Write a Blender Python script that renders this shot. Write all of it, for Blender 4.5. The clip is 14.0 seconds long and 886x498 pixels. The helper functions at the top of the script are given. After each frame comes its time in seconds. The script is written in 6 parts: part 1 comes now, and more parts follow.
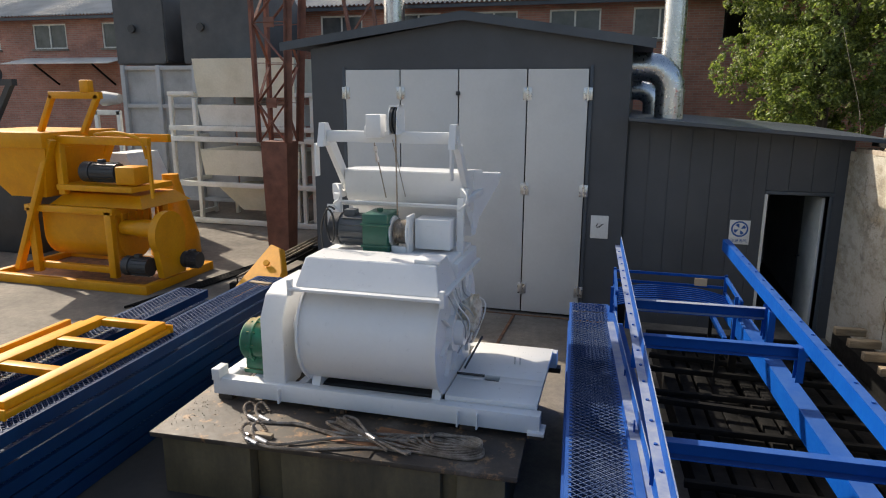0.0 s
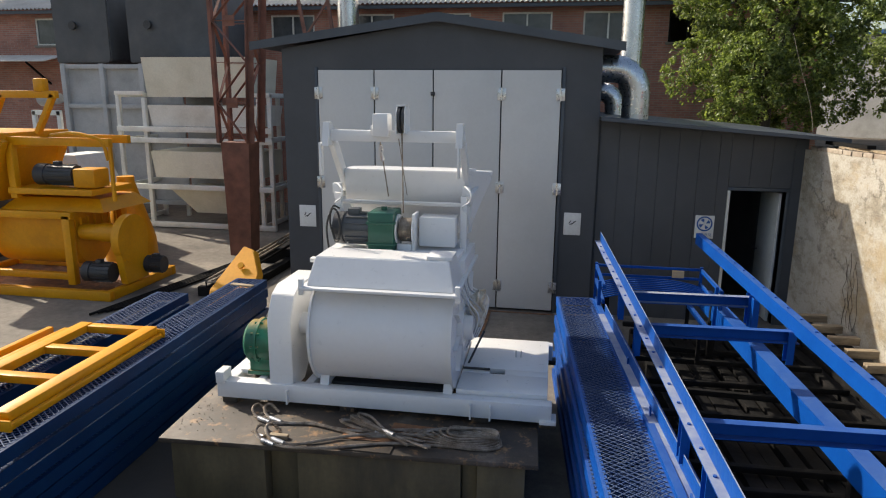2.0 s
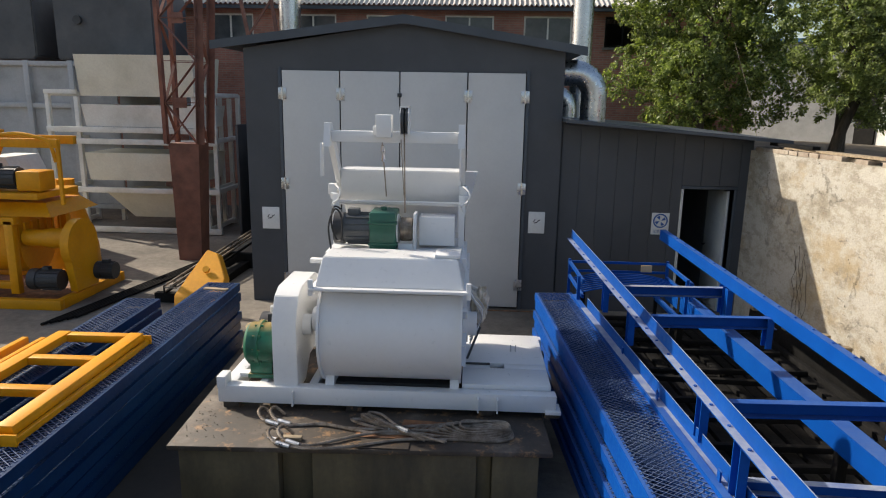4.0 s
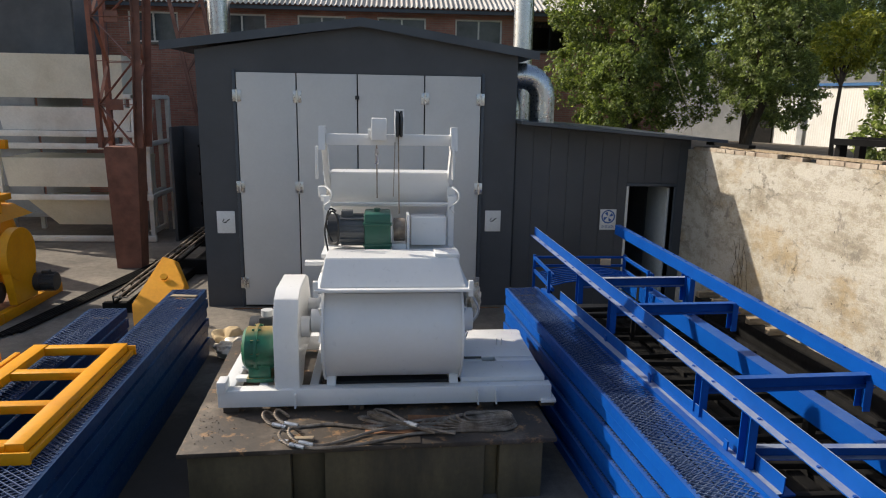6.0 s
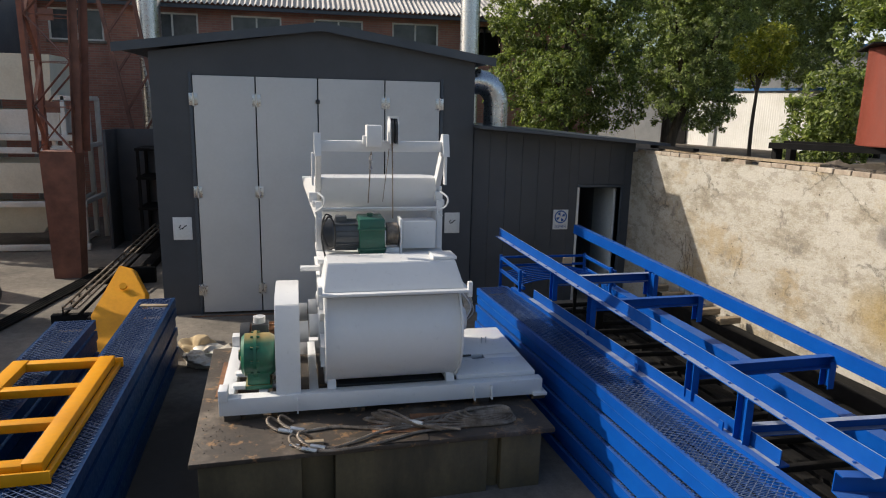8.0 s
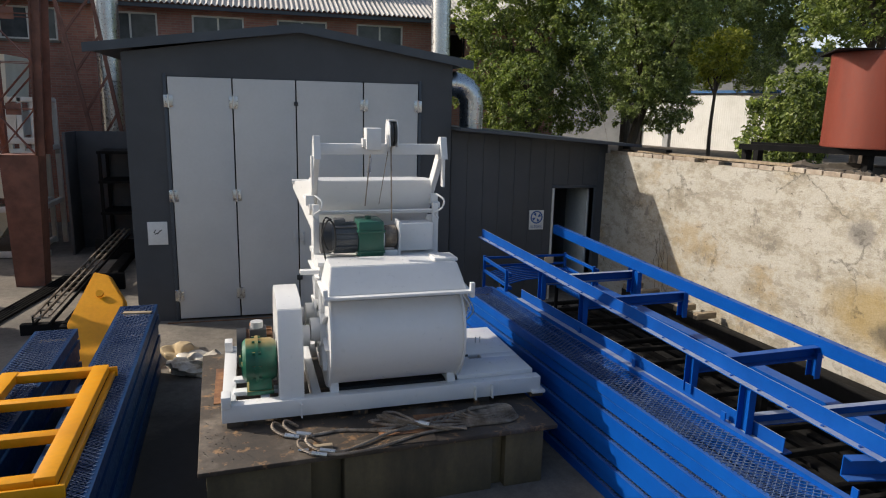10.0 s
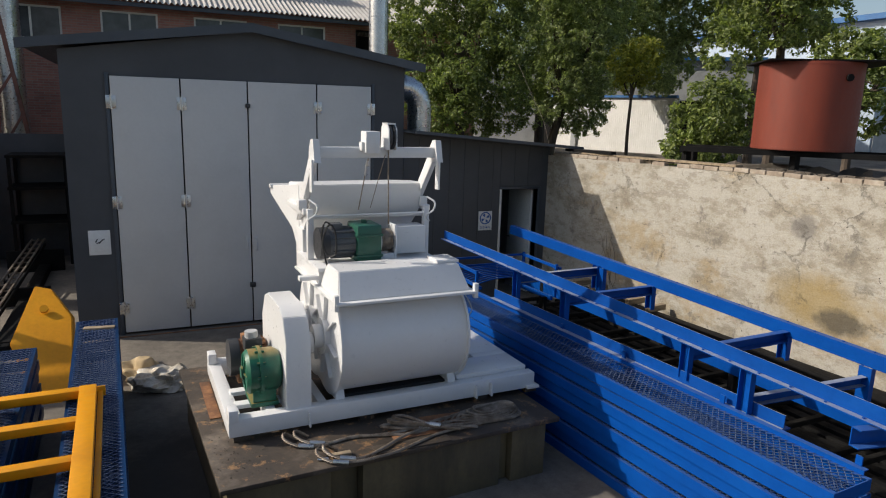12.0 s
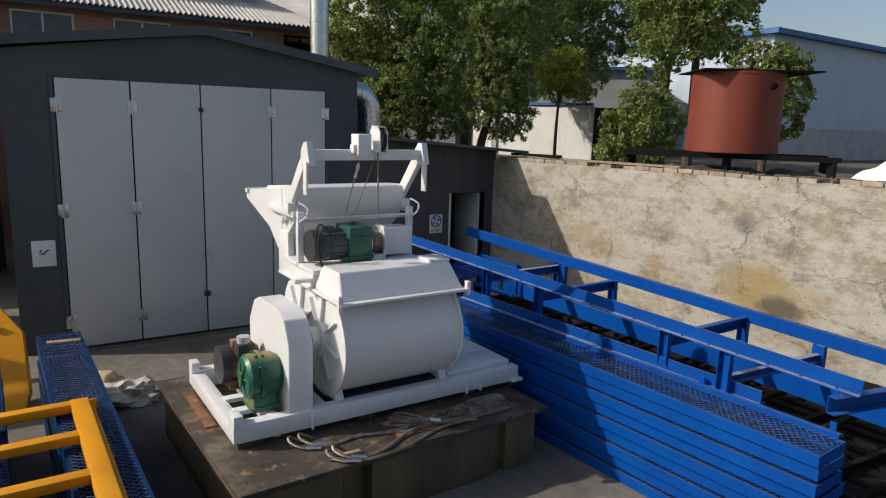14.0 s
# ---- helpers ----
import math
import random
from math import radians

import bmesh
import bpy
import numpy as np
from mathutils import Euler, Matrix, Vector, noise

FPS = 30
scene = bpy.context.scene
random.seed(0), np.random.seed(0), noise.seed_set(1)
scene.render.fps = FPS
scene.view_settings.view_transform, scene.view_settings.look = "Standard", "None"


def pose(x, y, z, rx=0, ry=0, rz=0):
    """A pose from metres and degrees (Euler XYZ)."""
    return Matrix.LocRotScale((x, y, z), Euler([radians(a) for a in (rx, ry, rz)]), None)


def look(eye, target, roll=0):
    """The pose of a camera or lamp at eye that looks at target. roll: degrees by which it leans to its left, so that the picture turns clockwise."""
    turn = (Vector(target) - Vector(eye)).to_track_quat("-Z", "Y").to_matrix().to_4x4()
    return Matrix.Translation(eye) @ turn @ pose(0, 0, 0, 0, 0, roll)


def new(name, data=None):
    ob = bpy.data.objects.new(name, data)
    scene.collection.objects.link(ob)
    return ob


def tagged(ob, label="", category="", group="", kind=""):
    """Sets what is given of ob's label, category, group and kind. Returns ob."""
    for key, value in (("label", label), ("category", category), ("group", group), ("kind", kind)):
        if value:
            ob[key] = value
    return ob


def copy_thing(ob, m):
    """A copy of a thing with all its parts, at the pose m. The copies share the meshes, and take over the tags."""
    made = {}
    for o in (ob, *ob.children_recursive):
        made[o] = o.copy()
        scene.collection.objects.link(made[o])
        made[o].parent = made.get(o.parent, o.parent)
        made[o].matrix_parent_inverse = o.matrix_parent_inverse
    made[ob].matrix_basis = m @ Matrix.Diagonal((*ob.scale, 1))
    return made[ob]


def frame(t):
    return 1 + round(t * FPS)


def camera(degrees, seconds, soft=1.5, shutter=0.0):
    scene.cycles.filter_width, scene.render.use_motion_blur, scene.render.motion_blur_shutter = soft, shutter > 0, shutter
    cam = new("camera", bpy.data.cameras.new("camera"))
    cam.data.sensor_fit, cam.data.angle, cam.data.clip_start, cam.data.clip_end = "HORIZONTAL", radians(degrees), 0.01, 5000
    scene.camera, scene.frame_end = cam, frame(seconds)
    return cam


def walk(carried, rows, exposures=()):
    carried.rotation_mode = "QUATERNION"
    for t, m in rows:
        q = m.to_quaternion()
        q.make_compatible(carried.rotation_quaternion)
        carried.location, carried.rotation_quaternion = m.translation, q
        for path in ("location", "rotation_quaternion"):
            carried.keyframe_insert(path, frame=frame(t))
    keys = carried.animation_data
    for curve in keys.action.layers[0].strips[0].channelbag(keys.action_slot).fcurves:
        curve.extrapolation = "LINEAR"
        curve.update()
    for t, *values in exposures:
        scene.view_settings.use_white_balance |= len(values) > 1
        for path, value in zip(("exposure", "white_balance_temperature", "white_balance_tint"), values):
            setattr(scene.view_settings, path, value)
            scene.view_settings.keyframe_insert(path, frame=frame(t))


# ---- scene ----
cam = camera(66.6, 14.0, soft=1.1)
PATH = [
    (0, (-0.001, -0.01, 3.381), (-0.53, 1.868, 2.938), 0.3),
    (0.5, (-0.106, -0.046, 3.369), (-0.605, 1.84, 2.929), 0.3),
    (1, (-0.247, -0.117, 3.372), (-0.7, 1.78, 2.931), 0.4),
    (1.5, (-0.407, -0.201, 3.374), (-0.811, 1.707, 2.933), 0.5),
    (2, (-0.593, -0.263, 3.363), (-0.938, 1.658, 2.925), 0.5),
    (2.5, (-0.772, -0.32, 3.358), (-1.061, 1.61, 2.921), 0.5),
    (3, (-0.962, -0.375, 3.349), (-1.191, 1.563, 2.914), 0.7),
    (5.5, (-1.849, -0.633, 3.368), (-1.779, 1.319, 2.941), 1.0),
    (6, (-2.073, -0.68, 3.371), (-1.929, 1.269, 2.946), 1.0),
    (6.5, (-2.305, -0.716, 3.384), (-2.089, 1.226, 2.961), 1.1),
    (7, (-2.531, -0.742, 3.402), (-2.244, 1.191, 2.979), 1.1),
    (7.5, (-2.732, -0.768, 3.414), (-2.378, 1.155, 2.994), 1.2),
    (8, (-2.827, -0.782, 3.423), (-2.439, 1.135, 3.004), 1.3),
    (10.5, (-3.465, -0.688, 3.43), (-2.884, 1.181, 3.019), 1.4),
    (11, (-3.684, -0.626, 3.429), (-3.035, 1.222, 3.02), 1.5),
    (11.5, (-3.93, -0.555, 3.425), (-3.206, 1.266, 3.021), 1.6),
    (12, (-4.227, -0.462, 3.419), (-3.414, 1.321, 3.02), 1.7),
    (12.5, (-4.524, -0.383, 3.404), (-3.619, 1.357, 3.014), 1.7),
    (13, (-4.744, -0.317, 3.396), (-3.775, 1.39, 3.009), 1.7),
    (13.5, (-4.938, -0.266, 3.376), (-3.914, 1.41, 2.998), 1.7),
    (14, (-5.006, -0.25, 3.359), (-3.954, 1.41, 2.988), 1.8),
]
walk(cam, [(t, look(eye, target, roll)) for t, eye, target, roll in PATH],
     exposures=[(0.0, 0.58, 7000, 10), (3.0, 0.52, 6950, 10), (6.5, 0.27, 6800, 10), (8.0, 0.17, 6750, 10), (11.0, 0.04, 6650, 10), (14.0, -0.20, 6600, 10)])

# ---- light ----
SUN = Vector((1.0, -0.44, -0.75)).normalized()
world = bpy.data.worlds.new("sky")
scene.world = world
world.use_nodes = True
wn = world.node_tree
sky = wn.nodes.new("ShaderNodeTexSky")
sky.sky_type = 'NISHITA'
sky.sun_disc = False
sky.sun_elevation = math.asin(-SUN.z)
sky.sun_rotation = math.atan2(-SUN.x, -SUN.y)
sky.dust_density = 2.5
wn.links.new(sky.outputs[0], wn.nodes["Background"].inputs[0])
wn.nodes["Background"].inputs[1].default_value = 0.135
sun_data = bpy.data.lights.new("sun", 'SUN')
sun_data.energy, sun_data.angle, sun_data.color = 4.3, radians(0.6), (1.0, 0.93, 0.83)
sun = new("sun", sun_data)
sun.matrix_basis = look((-20, 30, 30), Vector((-20, 30, 30)) + SUN)


# ---- materials ----
def nodes_of(name):
    m = bpy.data.materials.new(name)
    m.use_nodes = True
    t = m.node_tree
    return m, t, t.nodes["Principled BSDF"]


def noise_node(t, scale, detail=4.0, rough=0.6, stretch=None, world_space=True):
    n = t.nodes.new("ShaderNodeTexNoise")
    n.inputs["Scale"].default_value = scale
    n.inputs["Detail"].default_value = detail
    n.inputs["Roughness"].default_value = rough
    src = t.nodes.new("ShaderNodeNewGeometry").outputs["Position"]
    if stretch:
        mp = t.nodes.new("ShaderNodeMapping")
        mp.inputs["Scale"].default_value = stretch
        t.links.new(src, mp.inputs[0])
        src = mp.outputs[0]
    t.links.new(src, n.inputs["Vector"])
    return n


def ramp(t, src, stops):
    r = t.nodes.new("ShaderNodeValToRGB")
    while len(r.color_ramp.elements) < len(stops):
        r.color_ramp.elements.new(0.5)
    for e, (p, c) in zip(r.color_ramp.elements, stops):
        e.position = p
        e.color = (*c, 1) if len(c) == 3 else c
    t.links.new(src, r.inputs[0])
    return r


def mix(t, fac, a, b, mode='MIX'):
    n = t.nodes.new("ShaderNodeMix")
    n.data_type = 'RGBA'
    n.blend_type = mode
    for key, v in (("Factor", fac), ("A", a), ("B", b)):
        i = [s for s in n.inputs if s.name == key and s.type == ('VALUE' if key == "Factor" else 'RGBA')][0]
        if hasattr(v, "links"):
            t.links.new(v, i)
        else:
            i.default_value = v if key == "Factor" else (*v, 1)
    return [o for o in n.outputs if o.type == 'RGBA'][0]


def bump(t, b, src, strength=0.3, dist=0.01):
    n = t.nodes.new("ShaderNodeBump")
    n.inputs["Strength"].default_value = strength
    n.inputs["Distance"].default_value = dist
    t.links.new(src, n.inputs["Height"])
    t.links.new(n.outputs[0], b.inputs["Normal"])


def grey(c):
    return (c, c, c)


def surface(name, base, dark, light=None, big=1.3, fine=22.0, rough=0.5, metal=0.0, relief=0.15, wear=None, wear_at=0.66, coat=0.0, stretch=None, tone=0.08, spec=0.5):
    """Two scales of tone, optional worn or dirty patches and fine relief."""
    m, t, b = nodes_of(name)
    n1 = noise_node(t, big, 5, 0.65, stretch)
    n2 = noise_node(t, fine, 4, 0.6)
    c = ramp(t, n1.outputs["Fac"], [(0.30, dark), (0.55, base), (0.78, light or base)]).outputs[0]
    f = ramp(t, n2.outputs["Fac"], [(0.3, grey(1 - tone)), (0.7, grey(1 + tone * 0.4))]).outputs[0]
    c = mix(t, 1.0, c, f, 'MULTIPLY')
    if wear:
        n3 = noise_node(t, big * 4.5, 8, 0.7)
        k = ramp(t, n3.outputs["Fac"], [(wear_at - 0.04, grey(0)), (wear_at + 0.05, grey(1))]).outputs[0]
        c = mix(t, k, c, wear)
    t.links.new(c, b.inputs["Base Color"])
    r = ramp(t, n2.outputs["Fac"], [(0.3, grey(max(0.05, rough - 0.08))), (0.7, grey(min(1, rough + 0.1)))]).outputs[0]
    t.links.new(r, b.inputs["Roughness"])
    b.inputs["Metallic"].default_value = metal
    b.inputs["Coat Weight"].default_value = coat
    b.inputs["Specular IOR Level"].default_value = spec
    bump(t, b, n2.outputs["Fac"], relief, 0.004)
    return m


WHITE = surface("white_paint", (0.71, 0.715, 0.715), (0.67, 0.675, 0.675), (0.74, 0.745, 0.745), big=0.8, rough=0.34, relief=0.012, coat=0.15, tone=0.02, wear=(0.66, 0.64, 0.60), wear_at=0.78)
DIRTY_WHITE = surface("dirty_white_paint", (0.76, 0.75, 0.69), (0.60, 0.58, 0.51), (0.80, 0.79, 0.74), rough=0.55, wear=(0.30, 0.22, 0.15), wear_at=0.72)
CREAM = surface("cream_panel", (0.74, 0.71, 0.58), (0.64, 0.61, 0.48), (0.78, 0.76, 0.64), rough=0.6, wear=(0.38, 0.31, 0.22), wear_at=0.74)


def dusty(m, colour, amount, scale=2.6):
    """Settle pale dust, and on the mesh decks painted glint, on the upward faces of a finished material, in uneven
    patches.
    """
    t = m.node_tree
    b = t.nodes["Principled BSDF"]
    sep = t.nodes.new("ShaderNodeSeparateXYZ")
    t.links.new(t.nodes.new("ShaderNodeNewGeometry").outputs["Normal"], sep.inputs[0])
    up = ramp(t, sep.outputs[2], [(0.75, grey(0)), (0.95, grey(amount))]).outputs[0]
    patch = ramp(t, noise_node(t, scale, 7, 0.7).outputs["Fac"], [(0.32, grey(0.35)), (0.62, grey(1.0))]).outputs[0]
    k = mix(t, 1.0, up, patch, 'MULTIPLY')
    old = b.inputs["Base Color"].links[0].from_socket
    t.links.new(mix(t, k, old, colour), b.inputs["Base Color"])
    return m


BLUE = dusty(surface("blue_paint", (0.0008, 0.064, 0.315), (0.0008, 0.050, 0.26), (0.0015, 0.080, 0.36), rough=0.46, spec=0.12, relief=0.05, wear=(0.015, 0.07, 0.24), wear_at=0.74), (0.13, 0.19, 0.28), 0.28)
# the blue of the left panels, darkened to put their shade into the paint
SHADED_BLUE = surface("shaded_blue_paint", (0.003, 0.030, 0.098), (0.0025, 0.023, 0.078), (0.006, 0.042, 0.13), rough=0.42, spec=0.2, relief=0.06, big=2.0, wear=(0.02, 0.05, 0.10), wear_at=0.72)
BLUE_DUSTY = dusty(surface("dusty_blue_paint", (0.001, 0.062, 0.30), (0.001, 0.050, 0.25), (0.006, 0.080, 0.34), rough=0.48, relief=0.06, big=2.2, spec=0.15), (0.31, 0.335, 0.365), 0.92)
# deck mesh: base darkened for the shade below, tops paled for sky glint
MESH_BLUE = dusty(surface("blue_mesh_paint", (0.002, 0.034, 0.14), (0.002, 0.026, 0.11), (0.004, 0.046, 0.17), rough=0.45, spec=0.2, relief=0.04), (0.22, 0.26, 0.32), 0.50)
YELLOW = surface("yellow_paint", (0.70, 0.300, 0.006), (0.58, 0.235, 0.006), (0.76, 0.35, 0.012), rough=0.42, relief=0.06, coat=0.05, spec=0.3, wear=(0.36, 0.18, 0.05), wear_at=0.72)
GREEN = surface("green_enamel", (0.008, 0.085, 0.055), (0.006, 0.06, 0.04), (0.012, 0.11, 0.072), rough=0.4, relief=0.1, coat=0.2)
GREEN_WORN = dusty(surface("worn_green_enamel", (0.008, 0.115, 0.066), (0.02, 0.065, 0.038), (0.012, 0.16, 0.095), big=4, rough=0.42), (0.33, 0.22, 0.07), 0.85, 6.0)
DARK_METAL = surface("dark_motor_metal", (0.035, 0.037, 0.04), (0.02, 0.02, 0.022), (0.06, 0.06, 0.062), rough=0.5)
RUST = surface("rusty_iron", (0.22, 0.10, 0.045), (0.08, 0.045, 0.03), (0.38, 0.19, 0.08), big=7, rough=0.8, relief=0.4, tone=0.25)
TRUSS_RED = surface("red_lead_paint", (0.23, 0.105, 0.075), (0.14, 0.065, 0.048), (0.31, 0.14, 0.095), big=3, rough=0.7, relief=0.2)
BLACK_STEEL = surface("black_steel", (0.012, 0.0118, 0.0118), (0.008, 0.008, 0.008), (0.022, 0.020, 0.019), big=4, rough=0.72, spec=0.10)
SHED_GREY = surface("charcoal_paint", (0.062, 0.067, 0.076), (0.048, 0.053, 0.061), (0.076, 0.081, 0.089), big=0.9, rough=0.55, relief=0.08)
SHED_EDGE = surface("slate_trim", (0.060, 0.072, 0.088), (0.045, 0.055, 0.068), (0.08, 0.093, 0.108), rough=0.45)
GATE = surface("light_grey_gate_paint", (0.575, 0.572, 0.555), (0.52, 0.517, 0.50), (0.60, 0.597, 0.58), big=0.7, rough=0.5, relief=0.03, tone=0.03, wear=(0.36, 0.35, 0.33), wear_at=0.76)
GALV = surface("galvanised_duct", (0.62, 0.63, 0.64), (0.52, 0.53, 0.54), (0.70, 0.70, 0.70), big=1.8, rough=0.30, metal=1.0, relief=0.02)
STEEL_ROPE = surface("steel_rope", (0.27, 0.225, 0.18), (0.11, 0.08, 0.055), (0.44, 0.40, 0.35), big=9, rough=0.45, metal=0.45)
DARK_HOPPER = surface("charcoal_sheet", (0.078, 0.083, 0.090), (0.055, 0.060, 0.066), (0.105, 0.108, 0.112), rough=0.6)
GREY_PANEL = surface("grey_sheet", (0.40, 0.41, 0.42), (0.30, 0.31, 0.31), (0.46, 0.46, 0.46), rough=0.55)
TANK_RED = surface("red_oxide_tank", (0.185, 0.032, 0.015), (0.125, 0.025, 0.013), (0.215, 0.042, 0.020), big=1.6, rough=0.62, stretch=(1, 1, 0.25), wear=(0.16, 0.06, 0.035), wear_at=0.70)
WOOD = surface("weathered_timber", (0.30, 0.235, 0.155), (0.17, 0.125, 0.08), (0.42, 0.34, 0.24), big=4, rough=0.8, stretch=(1, 6, 6))
CARD = surface("cardboard", (0.50, 0.38, 0.22), (0.40, 0.30, 0.17), (0.56, 0.44, 0.28), big=5, rough=0.85)
PLATE_RUST = surface("rusty_deck_plate", (0.062, 0.047, 0.034), (0.022, 0.018, 0.015), (0.20, 0.165, 0.13), big=1.5, fine=26, tone=0.35, rough=0.62, relief=0.45, wear=(0.24, 0.135, 0.06), wear_at=0.60)
PLATE_SIDE = surface("oily_plinth_side", (0.125, 0.100, 0.055), (0.06, 0.050, 0.032), (0.18, 0.14, 0.08), big=2.2, rough=0.7, stretch=(1, 1, 0.3), relief=0.3, tone=0.2)
PLASTIC_BAG = surface("crumpled_plastic", (0.62, 0.57, 0.48), (0.36, 0.28, 0.18), (0.75, 0.72, 0.66), big=9, rough=0.35, relief=0.5)
PAPER = surface("sign_paper", (0.72, 0.72, 0.70), (0.66, 0.66, 0.64), (0.76, 0.76, 0.74), rough=0.6, relief=0.02)
INK = surface("sign_ink", (0.03, 0.03, 0.035), (0.02, 0.02, 0.025), rough=0.6, relief=0.0)
INK_BLUE = surface("sign_blue", (0.02, 0.10, 0.33), (0.02, 0.09, 0.30), rough=0.6, relief=0.0)
MOTOR_GREY = surface("grey_motor_paint", (0.085, 0.09, 0.095), (0.055, 0.058, 0.06), (0.12, 0.125, 0.13), rough=0.45, spec=0.4)
SOIL = surface("dusty_soil", (0.12, 0.10, 0.078), (0.07, 0.058, 0.045), (0.19, 0.16, 0.125), big=1.4, fine=14, rough=0.95, relief=0.6, tone=0.3)
RUBBER = surface("black_rubber", (0.02, 0.02, 0.02), (0.014, 0.014, 0.014), (0.03, 0.03, 0.03), rough=0.65)
BARK = surface("bark", (0.085, 0.065, 0.048), (0.045, 0.035, 0.028), (0.13, 0.10, 0.075), big=6, rough=0.9, relief=0.6, stretch=(3, 3, 0.6))
INTERIOR = surface("dim_plaster", (0.42, 0.42, 0.41), (0.32, 0.32, 0.31), (0.48, 0.48, 0.47), rough=0.85)
BLUE_SHEET = surface("pale_blue_cladding", (0.42, 0.50, 0.60), (0.37, 0.45, 0.55), (0.46, 0.54, 0.63), rough=0.5)
FENCE_WHITE = surface("white_fence_sheet", (0.79, 0.78, 0.75), (0.70, 0.69, 0.65), (0.82, 0.81, 0.78), rough=0.5)
ROOF_BLUE = surface("blue_roof_sheet", (0.03, 0.13, 0.32), (0.025, 0.10, 0.26), (0.04, 0.16, 0.36), rough=0.5)


def spot(t, centre, radii, wobble, inner, outer, strength):
    """A patch with a ragged outline, a stain or painted shade, round one place: 1 at its heart, 0 outside."""
    mp = t.nodes.new("ShaderNodeMapping")
    mp.inputs["Location"].default_value = [-c / r for c, r in zip(centre, radii)]
    mp.inputs["Scale"].default_value = [1 / r for r in radii]
    t.links.new(t.nodes.new("ShaderNodeNewGeometry").outputs["Position"], mp.inputs[0])
    ball = t.nodes.new("ShaderNodeVectorMath")
    ball.operation = 'LENGTH'
    t.links.new(mp.outputs[0], ball.inputs[0])
    wob = t.nodes.new("ShaderNodeMath")
    t.links.new(ball.outputs["Value"], wob.inputs[0])
    t.links.new(noise_node(t, wobble, 8, 0.75).outputs["Fac"], wob.inputs[1])
    half = t.nodes.new("ShaderNodeMath")
    half.operation = 'MULTIPLY'
    half.inputs[1].default_value = 0.5
    t.links.new(wob.outputs[0], half.inputs[0])
    return ramp(t, half.outputs[0], [(inner, grey(strength)), (outer, grey(0))]).outputs[0]


def concrete():
    m, t, b = nodes_of("worn_concrete")
    n1 = noise_node(t, 0.55, 6, 0.65)
    n2 = noise_node(t, 9, 6, 0.7)
    n3 = noise_node(t, 60, 3, 0.6)
    c = ramp(t, n1.outputs["Fac"], [(0.30, (0.085, 0.075, 0.063)), (0.5, (0.18, 0.158, 0.13)), (0.72, (0.30, 0.26, 0.21))]).outputs[0]
    c = mix(t, 1.0, c, ramp(t, n2.outputs["Fac"], [(0.3, grey(0.72)), (0.65, grey(1.08))]).outputs[0], 'MULTIPLY')
    c = mix(t, 1.0, c, ramp(t, n3.outputs["Fac"], [(0.3, grey(0.86)), (0.7, grey(1.08))]).outputs[0], 'MULTIPLY')
    k = ramp(t, noise_node(t, 1.9, 7, 0.72).outputs["Fac"], [(0.60, grey(0)), (0.68, grey(0.7))]).outputs[0]
    c = mix(t, k, c, (0.10, 0.09, 0.08))
    # a large dark patch painted for the shade in the lane beside the plinth
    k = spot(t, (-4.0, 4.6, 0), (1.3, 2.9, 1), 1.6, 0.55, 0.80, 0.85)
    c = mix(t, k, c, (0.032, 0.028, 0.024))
    t.links.new(c, b.inputs["Base Color"])
    b.inputs["Roughness"].default_value = 0.85
    bump(t, b, n2.outputs["Fac"], 0.35, 0.01)
    return m


OCHRE, DAMP, PATCH = (3.27, 4.9, 1.24), (3.3, 4.6, 1.08), (3.24, 5.2, 2.14)


